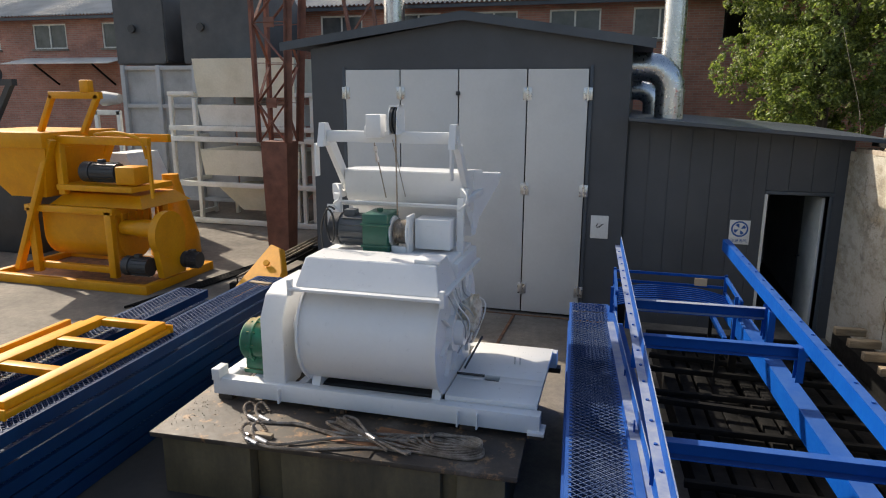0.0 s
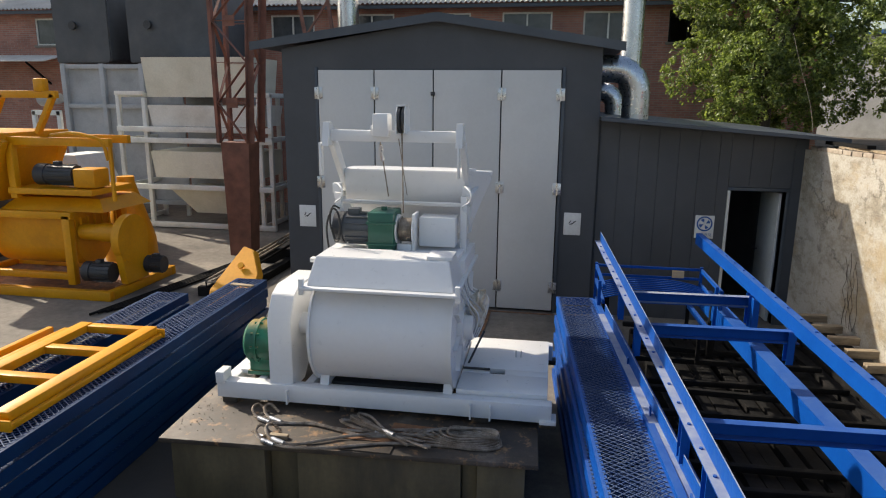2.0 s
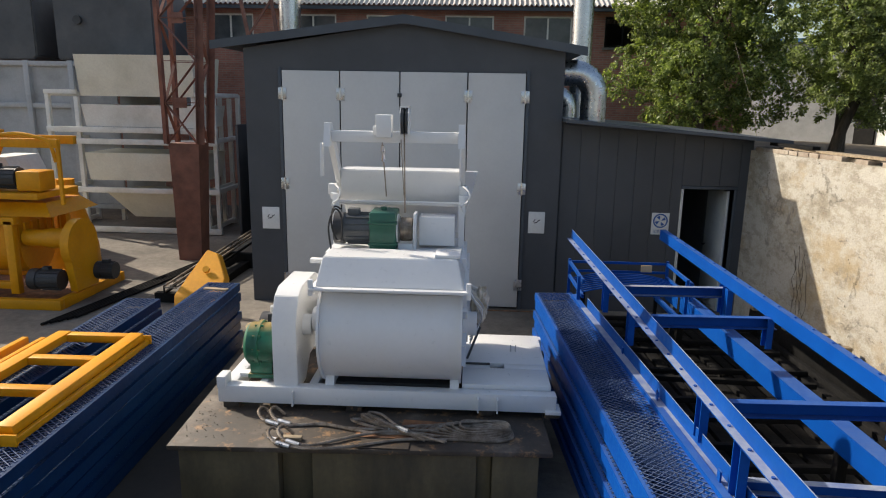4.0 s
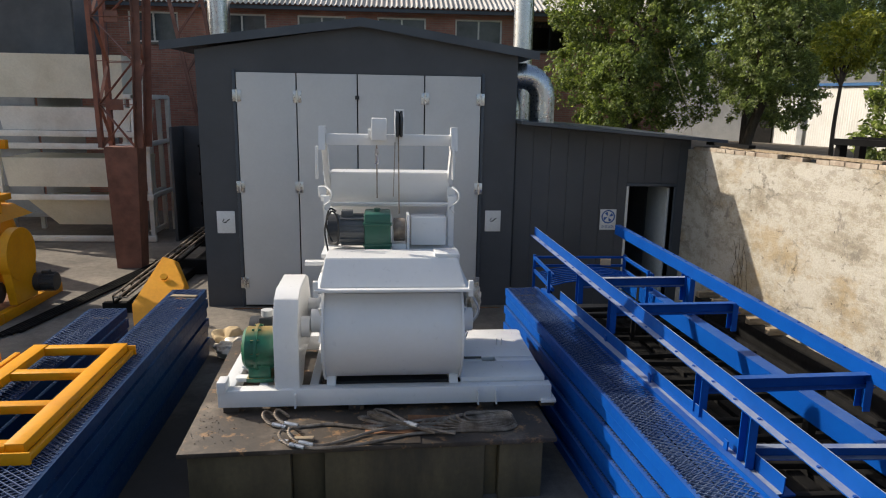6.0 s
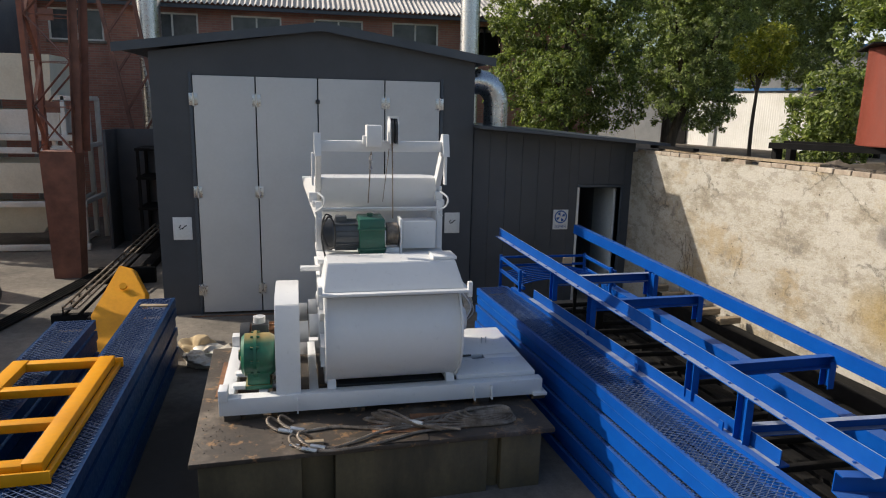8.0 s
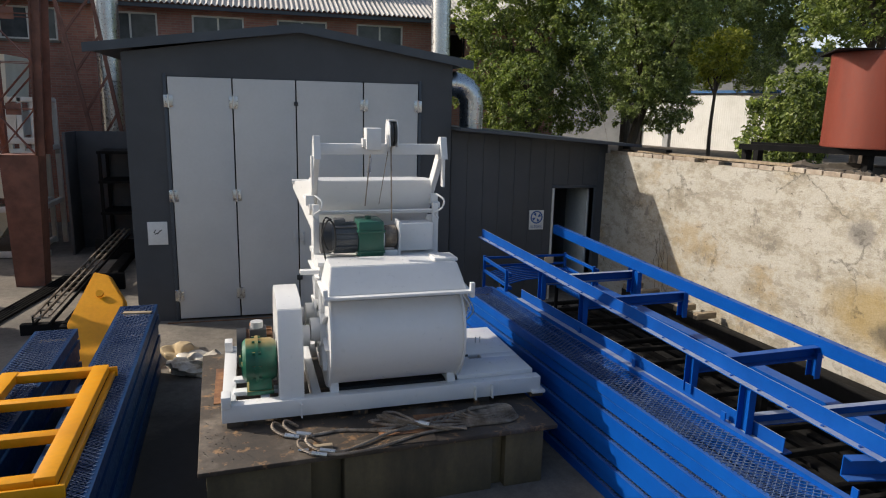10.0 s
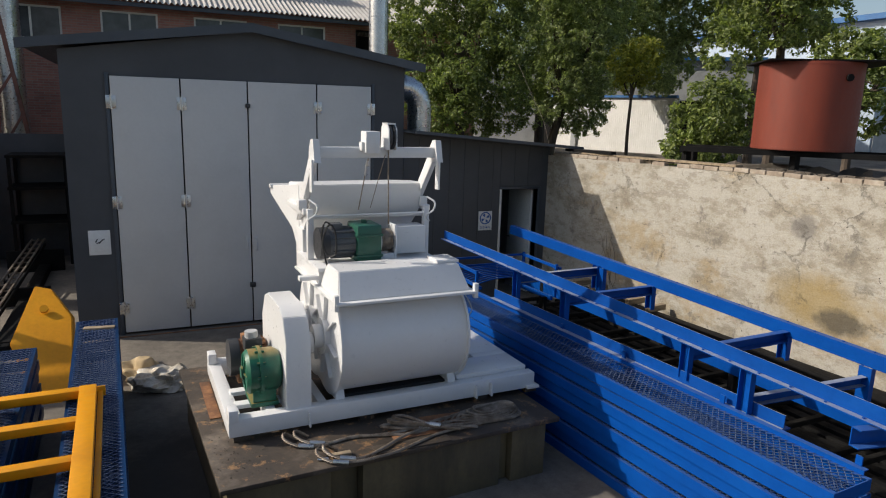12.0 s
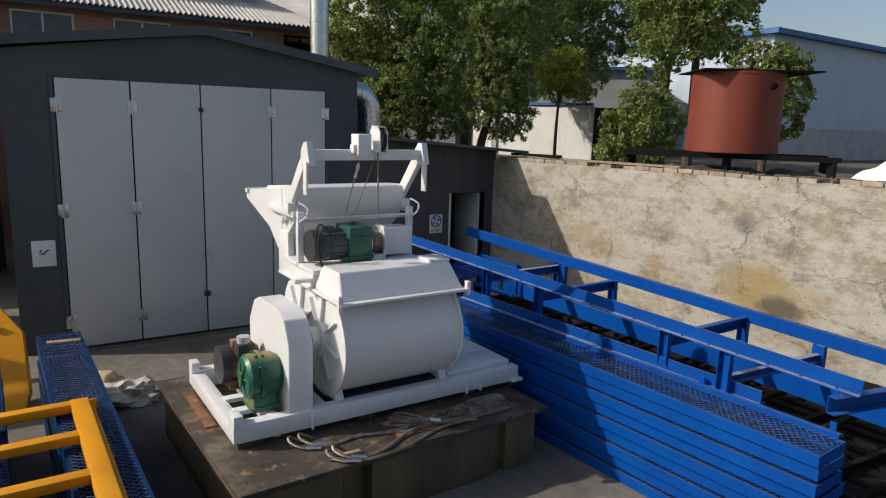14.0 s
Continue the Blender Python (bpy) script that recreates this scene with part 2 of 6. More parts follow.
def plaster():
    """Old cement render: pale skin flaked off in patches, grey damp, ochre stains, pits and cracks."""
    m, t, b = nodes_of("stained_render")

    def veil(c, scale, detail, rough, stretch, lo, hi, amount, colour):
        k = ramp(t, noise_node(t, scale, detail, rough, stretch).outputs["Fac"], [(lo, grey(0)), (hi, grey(amount))]).outputs[0]
        return mix(t, k, c, colour)

    n1 = noise_node(t, 1.7, 12, 0.78, (1, 0.8, 1.3))
    n2 = noise_node(t, 6.5, 9, 0.75, (1, 0.7, 1.3))
    n3 = noise_node(t, 55, 3, 0.6)
    c = ramp(t, n1.outputs["Fac"], [(0.36, (0.232, 0.202, 0.155)), (0.44, (0.344, 0.310, 0.245)), (0.50, (0.430, 0.400, 0.340)), (0.58, (0.464, 0.439, 0.383)), (0.72, (0.378, 0.357, 0.314))]).outputs[0]
    c = veil(c, 3.4, 10, 0.78, (1, 0.75, 1.5), 0.535, 0.575, 0.55, (0.258, 0.228, 0.176))
    c = veil(c, 0.75, 7, 0.72, (1, 1, 1.3), 0.53, 0.64, 0.65, (0.344, 0.254, 0.129))
    c = veil(c, 1.35, 9, 0.78, (1, 1.2, 0.9), 0.585, 0.635, 0.75, (0.185, 0.168, 0.142))
    c = veil(c, 8.0, 5, 0.7, (1, 0.6, 1.8), 0.62, 0.67, 0.6, (0.172, 0.150, 0.120))
    c = veil(c, 14.0, 2, 0.5, (1, 1, 1), 0.735, 0.76, 0.9, (0.052, 0.043, 0.034))
    v = t.nodes.new("ShaderNodeTexVoronoi")
    v.feature = 'DISTANCE_TO_EDGE'
    v.inputs["Scale"].default_value = 1.7
    w = noise_node(t, 4.5, 7, 0.75)
    mp = t.nodes.new("ShaderNodeMapping")
    mp.inputs["Scale"].default_value = (1, 0.7, 1.25)
    t.links.new(t.nodes.new("ShaderNodeNewGeometry").outputs["Position"], mp.inputs[0])
    add = t.nodes.new("ShaderNodeMix")
    add.data_type = 'VECTOR'
    add.inputs["Factor"].default_value = 0.30
    t.links.new(mp.outputs[0], add.inputs[4])
    t.links.new(w.outputs["Color"], add.inputs[5])
    t.links.new(add.outputs[1], v.inputs["Vector"])
    # seepage: ochre bloom with a dark damp heart low on the wall, and an old grey patch
    c = mix(t, spot(t, OCHRE, (1, 0.75, 0.42), 5.0, 0.45, 0.80, 0.75), c, (0.33, 0.235, 0.085))
    c = mix(t, spot(t, DAMP, (1, 0.42, 0.20), 7.0, 0.50, 0.72, 0.85), c, (0.09, 0.078, 0.058))
    c = mix(t, spot(t, PATCH, (1, 0.24, 0.20), 6.0, 0.55, 0.72, 0.75), c, (0.20, 0.185, 0.165))
    crack = ramp(t, v.outputs["Distance"], [(0.003, grey(1)), (0.012, grey(0))]).outputs[0]
    gate = ramp(t, noise_node(t, 1.1, 4, 0.6).outputs["Fac"], [(0.47, grey(0)), (0.56, grey(0.5))]).outputs[0]
    crack = mix(t, 1.0, crack, gate, 'MULTIPLY')
    c = mix(t, crack, c, (0.112, 0.095, 0.077))
    c = mix(t, 1.0, c, ramp(t, n3.outputs["Fac"], [(0.3, grey(0.84)), (0.7, grey(1.06))]).outputs[0], 'MULTIPLY')
    t.links.new(c, b.inputs["Base Color"])
    b.inputs["Roughness"].default_value = 0.92
    height = mix(t, 0.5, n2.outputs["Fac"], n1.outputs["Fac"])
    bump(t, b, mix(t, crack, height, (0.2, 0.2, 0.2)), 0.9, 0.035)
    return m


def brickwork():
    m, t, b = nodes_of("old_red_brickwork")
    g = t.nodes.new("ShaderNodeNewGeometry")
    s = t.nodes.new("ShaderNodeSeparateXYZ")
    t.links.new(g.outputs["Position"], s.inputs[0])
    add = t.nodes.new("ShaderNodeMath")
    t.links.new(s.outputs[0], add.inputs[0])
    t.links.new(s.outputs[1], add.inputs[1])
    cb = t.nodes.new("ShaderNodeCombineXYZ")
    t.links.new(add.outputs[0], cb.inputs[0])
    t.links.new(s.outputs[2], cb.inputs[1])
    br = t.nodes.new("ShaderNodeTexBrick")
    br.inputs["Scale"].default_value = 1.0
    br.inputs["Brick Width"].default_value = 0.25
    br.inputs["Row Height"].default_value = 0.066
    br.inputs["Mortar Size"].default_value = 0.008
    br.inputs["Color1"].default_value = (0.47, 0.21, 0.15, 1)
    br.inputs["Color2"].default_value = (0.36, 0.155, 0.115, 1)
    br.inputs["Mortar"].default_value = (0.36, 0.28, 0.23, 1)
    t.links.new(cb.outputs[0], br.inputs["Vector"])
    n = noise_node(t, 0.8, 6, 0.7)
    c = mix(t, 1.0, br.outputs["Color"], ramp(t, n.outputs["Fac"], [(0.3, grey(0.62)), (0.65, grey(1.12))]).outputs[0], 'MULTIPLY')
    t.links.new(c, b.inputs["Base Color"])
    b.inputs["Roughness"].default_value = 0.9
    bump(t, b, br.outputs["Fac"], -0.5, 0.01)
    return m


def foliage(name, a, bcol, c3):
    m, t, b = nodes_of(name)
    g = t.nodes.new("ShaderNodeNewGeometry")
    c = ramp(t, g.outputs["Random Per Island"], [(0.0, a), (0.55, bcol), (1.0, c3)]).outputs[0]
    n = noise_node(t, 0.9, 3, 0.5)
    c = mix(t, 1.0, c, ramp(t, n.outputs["Fac"], [(0.35, grey(0.75)), (0.65, grey(1.25))]).outputs[0], 'MULTIPLY')
    t.links.new(c, b.inputs["Base Color"])
    b.inputs["Roughness"].default_value = 0.45
    tr = t.nodes.new("ShaderNodeBsdfTranslucent")
    t.links.new(mix(t, 1.0, c, (1.4, 1.5, 0.85), 'MULTIPLY'), tr.inputs[0])
    ms = t.nodes.new("ShaderNodeMixShader")
    ms.inputs[0].default_value = 0.46
    t.links.new(b.outputs[0], ms.inputs[1])
    t.links.new(tr.outputs[0], ms.inputs[2])
    t.links.new(ms.outputs[0], t.nodes["Material Output"].inputs[0])
    return m


def glass_dark():
    m, t, b = nodes_of("dusty_window_glass")
    n = noise_node(t, 3, 4)
    t.links.new(ramp(t, n.outputs["Fac"], [(0.3, (0.05, 0.06, 0.065)), (0.7, (0.11, 0.12, 0.125))]).outputs[0], b.inputs["Base Color"])
    b.inputs["Roughness"].default_value = 0.15
    return m


CONCRETE, PLASTER, BRICK, GLASS = concrete(), plaster(), brickwork(), glass_dark()
LEAF_A = foliage("camphor_leaf", (0.078, 0.105, 0.037), (0.160, 0.205, 0.064), (0.31, 0.350, 0.110))
LEAF_B = foliage("dark_leaf", (0.122, 0.155, 0.074), (0.235, 0.285, 0.122), (0.375, 0.42, 0.185))
LEAF_C = foliage("yellow_green_leaf", (0.14, 0.16, 0.025), (0.25, 0.26, 0.04), (0.36, 0.345, 0.055))
DRY_ROOF = surface("weathered_asbestos_sheet", (0.47, 0.45, 0.42), (0.36, 0.34, 0.31), (0.56, 0.54, 0.51), big=1.2, rough=0.85)

# ---- helpers for building ----
ORIGIN = {}


def thing(name, at, label="", category="", group="", kind="", turn=0.0):
    ob = new(name)
    ob.empty_display_size = 0.1
    ob.matrix_basis = pose(*at, 0, 0, turn)
    ORIGIN[ob] = Matrix.Translation(at)
    return tagged(ob, label, category, group, kind)


def mesh_from(name, bm, mat):
    bmesh.ops.recalc_face_normals(bm, faces=bm.faces)
    me = bpy.data.meshes.new(name)
    bm.to_mesh(me)
    bm.free()
    me.materials.append(mat)
    return me


def smooth(me, angle=35):
    me.set_sharp_from_angle(angle=radians(angle))
    me.polygons.foreach_set("use_smooth", [True] * len(me.polygons))


def part(name, bm, mat, parent, label="", kind="", round_off=True):
    """One mesh, drawn in world metres, as a part of a thing."""
    bm.transform(ORIGIN[parent].inverted())
    me = mesh_from(name, bm, mat)
    if round_off:
        smooth(me)
    ob = new(name, me)
    ob.parent = parent
    ORIGIN[ob] = ORIGIN[parent]
    return tagged(ob, label, "", "", kind)


def solid(name, bm, mat, label="", category="", kind="", group=""):
    """A thing or a piece of the setting that is one mesh."""
    lo = [min(v.co[i] for v in bm.verts) for i in range(3)]
    hi = [max(v.co[i] for v in bm.verts) for i in range(3)]
    at = Vector(((lo[0] + hi[0]) / 2, (lo[1] + hi[1]) / 2, lo[2]))
    bm.transform(Matrix.Translation(-at))
    me = mesh_from(name, bm, mat)
    smooth(me)
    ob = new(name, me)
    ob.location = at
    ORIGIN[ob] = Matrix.Translation(at)
    return tagged(ob, label, category, group, kind)


def B():
    return bmesh.new()


def hexa(bm, pts):
    v = [bm.verts.new(p) for p in pts]
    for f in ((0, 3, 2, 1), (4, 5, 6, 7), (0, 1, 5, 4), (1, 2, 6, 5), (2, 3, 7, 6), (3, 0, 4, 7)):
        bm.faces.new([v[i] for i in f])
    return v


def box(bm, x0, x1, y0, y1, z0, z1, r=0.0):
    v = hexa(bm, [(x0, y0, z0), (x1, y0, z0), (x1, y1, z0), (x0, y1, z0), (x0, y0, z1), (x1, y0, z1), (x1, y1, z1), (x0, y1, z1)])
    if r:
        es = list({e for a in v for e in a.link_edges})
        bmesh.ops.bevel(bm, geom=es, offset=r, segments=2, affect='EDGES', profile=0.5)
    return bm


def bar(bm, p, q, w, h, up=(0, 0, 1), r=0.0):
    """A straight bar of width w and height h from p to q."""
    p, q = Vector(p), Vector(q)
    d = (q - p).normalized()
    u = Vector(up)
    if abs(d.dot(u)) > 0.98:
        u = Vector((0, 1, 0))
    s = d.cross(u).normalized() * (w / 2)
    u = s.cross(d).normalized() * (h / 2)
    v = hexa(bm, [p - s - u, p + s - u, q + s - u, q - s - u, p - s + u, p + s + u, q + s + u, q - s + u])
    if r:
        es = list({e for a in v for e in a.link_edges})
        bmesh.ops.bevel(bm, geom=es, offset=r, segments=2, affect='EDGES', profile=0.5)
    return bm


def tube(bm, pts, r, seg=8, caps=True):
    pts = [Vector(p) for p in pts]
    rings = []
    for i, p in enumerate(pts):
        d = (pts[min(i + 1, len(pts) - 1)] - pts[max(i - 1, 0)]).normalized()
        u = Vector((0, 0, 1)) if abs(d.z) < 0.9 else Vector((1, 0, 0))
        a = d.cross(u).normalized()
        b = a.cross(d).normalized()
        rr = r[i] if isinstance(r, (list, tuple)) else r
        rings.append([bm.verts.new(p + rr * (math.cos(k * math.tau / seg) * a + math.sin(k * math.tau / seg) * b)) for k in range(seg)])
    for a, b in zip(rings, rings[1:]):
        for k in range(seg):
            bm.faces.new((a[k], a[(k + 1) % seg], b[(k + 1) % seg], b[k]))
    if caps:
        bm.faces.new(rings[0][::-1])
        bm.faces.new(rings[-1])
    return bm


def extrude_profile(bm, prof, x0, x1, axis="x"):
    """A closed outline of (y, z) points pushed from x0 to x1; with axis y the outline is (x, z)."""
    def at(u, a, b):
        return (u, a, b) if axis == "x" else ((a, u, b) if axis == "y" else (a, b, u))
    A = [bm.verts.new(at(x0, *p)) for p in prof]
    C = [bm.verts.new(at(x1, *p)) for p in prof]
    n = len(prof)
    bm.faces.new(A[::-1])
    bm.faces.new(C)
    for i in range(n):
        bm.faces.new((A[i], A[(i + 1) % n], C[(i + 1) % n], C[i]))
    return bm


def smooth_line(pts, n=6):
    """A soft curve through the points."""
    pts = [Vector(p) for p in pts]
    out = []
    for i in range(len(pts) - 1):
        a, b, c, d = pts[max(i - 1, 0)], pts[i], pts[i + 1], pts[min(i + 2, len(pts) - 1)]
        for k in range(n):
            t = k / n
            out.append(0.5 * ((2 * b) + (c - a) * t + (2 * a - 5 * b + 4 * c - d) * t * t + (3 * b - a - 3 * c + d) * t ** 3))
    return out + [pts[-1]]


def sweep(bm, p, q, outline, s, u):
    """Push a closed outline of (side, up) points along p to q as one piece."""
    p, q = Vector(p), Vector(q)
    A = [bm.verts.new(p + s * a + u * b) for a, b in outline]
    C = [bm.verts.new(q + s * a + u * b) for a, b in outline]
    n = len(outline)
    bm.faces.new(A[::-1])
    bm.faces.new(C)
    for i in range(n):
        bm.faces.new((A[i], A[(i + 1) % n], C[(i + 1) % n], C[i]))
    return bm


def channel(bm, p, q, w, h, open_side=1, t=0.008, up=(0, 0, 1)):
    """A rolled steel channel from p to q: web h high, flanges w wide to one side."""
    d = (Vector(q) - Vector(p)).normalized()
    s = d.cross(Vector(up)).normalized() * open_side
    u = s.cross(d).normalized() * open_side
    k, e = h / 2, t / 2
    return sweep(bm, p, q, [(-e, -k), (w + e, -k), (w + e, -k + t), (e, -k + t), (e, k - t), (w + e, k - t), (w + e, k), (-e, k)], s, u)


def angle_iron(bm, p, q, w, h, side=1, t=0.008):
    """An L-section: an upright leg h high and a flat leg w wide at its top."""
    d = (Vector(q) - Vector(p)).normalized()
    s = d.cross(Vector((0, 0, 1) if abs(d.z) < 0.9 else (0, 1, 0))).normalized() * side
    u = s.cross(d).normalized() * side
    k, e = h / 2, t / 2
    return sweep(bm, p, q, [(-e, -k), (e, -k), (e, k - t), (w + e, k - t), (w + e, k), (-e, k)], s, u)


def foot_angle(bm, p, q, w, h, t=0.008):
    """An L-section with its flat leg at the foot, pointing to the side on which d x up points."""
    d = (Vector(q) - Vector(p)).normalized()
    s = d.cross(Vector((0, 0, 1))).normalized()
    k, e = h / 2, t / 2
    return sweep(bm, p, q, [(-e, -k), (w + e, -k), (w + e, -k + t), (e, -k + t), (e, k), (-e, k)], s, s.cross(d).normalized())


# ---- ground and setting ----
bm = B()
bmesh.ops.create_grid(bm, x_segments=60, y_segments=60, size=400)
ground = solid("ground", bm, CONCRETE, "worn grey concrete yard with dark stains and painted shade beside the plinth", "ground", "structure")

FRONT = 10.28
GX0, GX1, GZ0, GZ1 = -4.525, -0.70, 0.04, 3.78
SX0, SX1, RIDGE_X, RIDGE_Z, EAVE_Z = -5.13, -0.12, -2.58, 4.50, 4.10

# shed front wall with its gate opening
bm = B()
extrude_profile(bm, [(SX0, 0), (GX0, 0), (GX0, GZ1), (GX1, GZ1), (GX1, 0), (SX1, 0), (SX1, EAVE_Z), (RIDGE_X, RIDGE_Z), (SX0, EAVE_Z)], FRONT, FRONT + 0.14, "y")
solid("wall_shed_front", bm, SHED_GREY, "charcoal painted sheet-metal gable wall of shed", "wall", "structure")
bm = B()
box(bm, SX0, SX0 + 0.14, FRONT + 0.14, 17.0, 0, EAVE_Z)
solid("wall_shed_west", bm, SHED_GREY, "charcoal painted side wall of shed", "wall", "structure")
bm = B()
box(bm, SX1 - 0.14, SX1, FRONT + 0.14, 17.0, 0, EAVE_Z)
solid("wall_shed_east", bm, SHED_GREY, "charcoal painted side wall of shed", "wall", "structure")
bm = B()
box(bm, SX0 + 0.14, SX1 - 0.14, 16.86, 17.0, 0, EAVE_Z)
solid("wall_shed_back", bm, SHED_GREY, "charcoal painted back wall of shed", "wall", "structure")
bm = B()
for xa, xb, za, zb in ((-5.58, RIDGE_X, 4.12, RIDGE_Z + 0.03), (RIDGE_X, 0.17, RIDGE_Z + 0.03, 4.09)):
    hexa(bm, [(xa, 10.15, za), (xb, 10.15, zb), (xb, 17.2, zb), (xa, 17.2, za), (xa, 10.15, za + 0.07), (xb, 10.15, zb + 0.07), (xb, 17.2, zb + 0.07), (xa, 17.2, za + 0.07)])
solid("roof_shed", bm, SHED_EDGE, "dark slate sheet-metal gabled shed roof", "roof", "structure")
bm = B()
for xa, xb, za, zb in ((-5.60, RIDGE_X, 4.07, RIDGE_Z - 0.02), (RIDGE_X, 0.19, RIDGE_Z - 0.02, 4.04)):
    hexa(bm, [(xa, 10.12, za), (xb, 10.12, zb), (xb, 10.147, zb), (xa, 10.147, za), (xa, 10.12, za + 0.13), (xb, 10.12, zb + 0.13), (xb, 10.147, zb + 0.13), (xa, 10.147, za + 0.13)])
solid("trim_shed_verge", bm, SHED_EDGE, "dark metal verge flashing along shed gable", "trim", "structure")

# folding gate: four leaves with hinges
gate = thing("folding_gate", (-2.6, FRONT, 0), "light grey painted steel folding gate with four leaves, closed", "gate")
JOINTS = [GX0, -3.60, -2.655, -1.60, GX1]
for i in range(4):
    a, b = JOINTS[i] + 0.010, JOINTS[i + 1] - 0.010
    bm = box(B(), a, b, FRONT - 0.045, FRONT - 0.005, GZ0, GZ1 - 0.005, 0.006)
    leaf = part("leaf", bm, GATE, gate)
    for z in (0.42, 2.0, 3.42):
        if i == 2:
            continue
        hx = a
        bm = B()
        for s in (-0.035, 0.035):
            box(bm, hx + s - 0.03, hx + s + 0.03, FRONT - 0.053, FRONT - 0.046, z - 0.09, z + 0.09, 0.002)
        tube(bm, [(hx, FRONT - 0.06, z - 0.1), (hx, FRONT - 0.06, z + 0.1)], 0.012, 8)
        part("hinge", bm, GALV, leaf)
        if i == 3:
            bm = B()
            for s in (-0.035, 0.035):
                box(bm, b + s - 0.03, b + s + 0.03, FRONT - 0.053, FRONT - 0.046, z - 0.09, z + 0.09, 0.002)
            tube(bm, [(b, FRONT - 0.06, z - 0.1), (b, FRONT - 0.06, z + 0.1)], 0.012, 8)
            part("hinge", bm, GALV, leaf)
    if i == 2:
        for z in (3.42,):
            bm = box(B(), a - 0.045, a + 0.02, FRONT - 0.075, FRONT - 0.046, z - 0.03, z + 0.03, 0.006)
            part("top_bolt", bm, DARK_METAL, leaf, "dark bolt at top of leaf")
for x in (-2.72, -2.59):
    bm = B()
    box(bm, x - 0.03, x + 0.03, FRONT - 0.055, FRONT - 0.046, 1.18, 1.42, 0.003)
    tube(bm, smooth_line([(x, FRONT - 0.05, 1.24), (x, FRONT - 0.10, 1.26), (x, FRONT - 0.10, 1.36), (x, FRONT - 0.05, 1.38)], 4), 0.010, 6)
    part("pull_handle", bm, GATE, gate)
bm = box(B(), -2.70, -2.61, FRONT - 0.08, FRONT - 0.046, 0.60, 0.68, 0.008)
part("padlock_hasp", bm, DARK_METAL, gate, "dark steel hasp and lock")
for x, w in ((GX0 - 0.03, 0.05), (GX1 + 0.03, 0.05)):
    bm = box(B(), x - w / 2, x + w / 2, FRONT - 0.03, FRONT - 0.002, 0, GZ1 + 0.04, 0.004)
    part("jamb", bm, SHED_EDGE, gate)
solid("gate_rail", box(B(), -4.7, -0.3, 10.12, 10.15, 0, 0.012), RUST, "thin rusty guide rail along the gate foot", "rail", group="ground rails")
solid("gate_rail", box(B(), -1.70, -1.66, 8.0, 10.10, 0, 0.015), RUST, "thin rusty guide rail running out from the gate", "rail", group="ground rails")

# annex, a low lean-to with a doorway
AY = 10.36
DX0, DX1, DZ = 1.85, 2.63, 2.05


def annex_top(x):
    return 3.06 - 0.075 * (x + 0.1)


bm = B()
for a, b, z0 in ((SX1 + 0.004, DX0, 0), (DX1, 2.86, 0), (DX0, DX1, DZ)):
    hexa(bm, [(a, AY, z0), (b, AY, z0), (b, AY + 0.12, z0), (a, AY + 0.12, z0), (a, AY, annex_top(a)), (b, AY, annex_top(b)), (b, AY + 0.12, annex_top(b)), (a, AY + 0.12, annex_top(a))])
annex = solid("wall_annex_front", bm, SHED_GREY, "charcoal sheet-metal wall of low annex", "wall", "structure")
x = SX1 + 0.03
while x < 2.84:
    b = min(x + 0.285, 2.84)
    z0 = 0.0
    if b > DX0 - 0.03 and x < DX1 + 0.03:
        if x < DX0 - 0.06:
            b = DX0 - 0.045
        elif x < DX1:
            b = min(b, DX1 + 0.045) if x < DX1 else b
            z0 = DZ + 0.06
    bm = B()
    hexa(bm, [(x, AY - 0.022, z0), (b, AY - 0.022, z0), (b, AY - 0.001, z0), (x, AY - 0.001, z0), (x, AY - 0.022, annex_top(x) - 0.03), (b, AY - 0.022, annex_top(b) - 0.03), (b, AY - 0.001, annex_top(b) - 0.03), (x, AY - 0.001, annex_top(x) - 0.03)])
    part("panel", bm, SHED_GREY, annex, round_off=False)
    x = b + 0.005
# front overhang stretched to cast the slanting shadow edge onto the yard wall
bm = B()
hexa(bm, [(-0.11, AY - 0.58, annex_top(-0.1)), (3.2, AY - 0.58, annex_top(3.2)), (3.2, 15.2, annex_top(3.2)), (-0.11, 15.2, annex_top(-0.1)),
          (-0.11, AY - 0.58, annex_top(-0.1) + 0.05), (3.2, AY - 0.58, annex_top(3.2) + 0.05), (3.2, 15.2, annex_top(3.2) + 0.05), (-0.11, 15.2, annex_top(-0.1) + 0.05)])
solid("roof_annex", bm, SHED_EDGE, "thin dark sheet-metal lean-to roof", "roof", "structure")
bm = box(B(), 2.74, 2.86, AY + 0.13, 15.2, 0, 2.8)
solid("wall_annex_east", bm, INTERIOR, "pale plastered inner wall of annex", "wall", "structure")
bm = box(B(), SX1 + 0.01, 2.86, 15.06, 15.2, 0, 2.8)
solid("wall_annex_back", bm, INTERIOR, "dim plastered back wall of annex", "wall", "structure")
door = thing("door_1", (2.2, AY, 0), "open doorway with a pale painted steel frame", "doorway", kind="structure")
bm = B()
box(bm, DX0 - 0.04, DX0, AY - 0.03, AY + 0.13, 0, DZ, 0.004)
part("jamb", bm, DIRTY_WHITE, door)
bm = box(B(), DX1, DX1 + 0.05, AY - 0.02, AY + 0.13, 0, DZ, 0.004)
part("jamb", bm, SHED_EDGE, door)
bm = box(B(), DX0 - 0.04, DX1 + 0.05, AY - 0.03, AY + 0.13, DZ, DZ + 0.05, 0.004)
part("lintel", bm, SHED_EDGE, door)
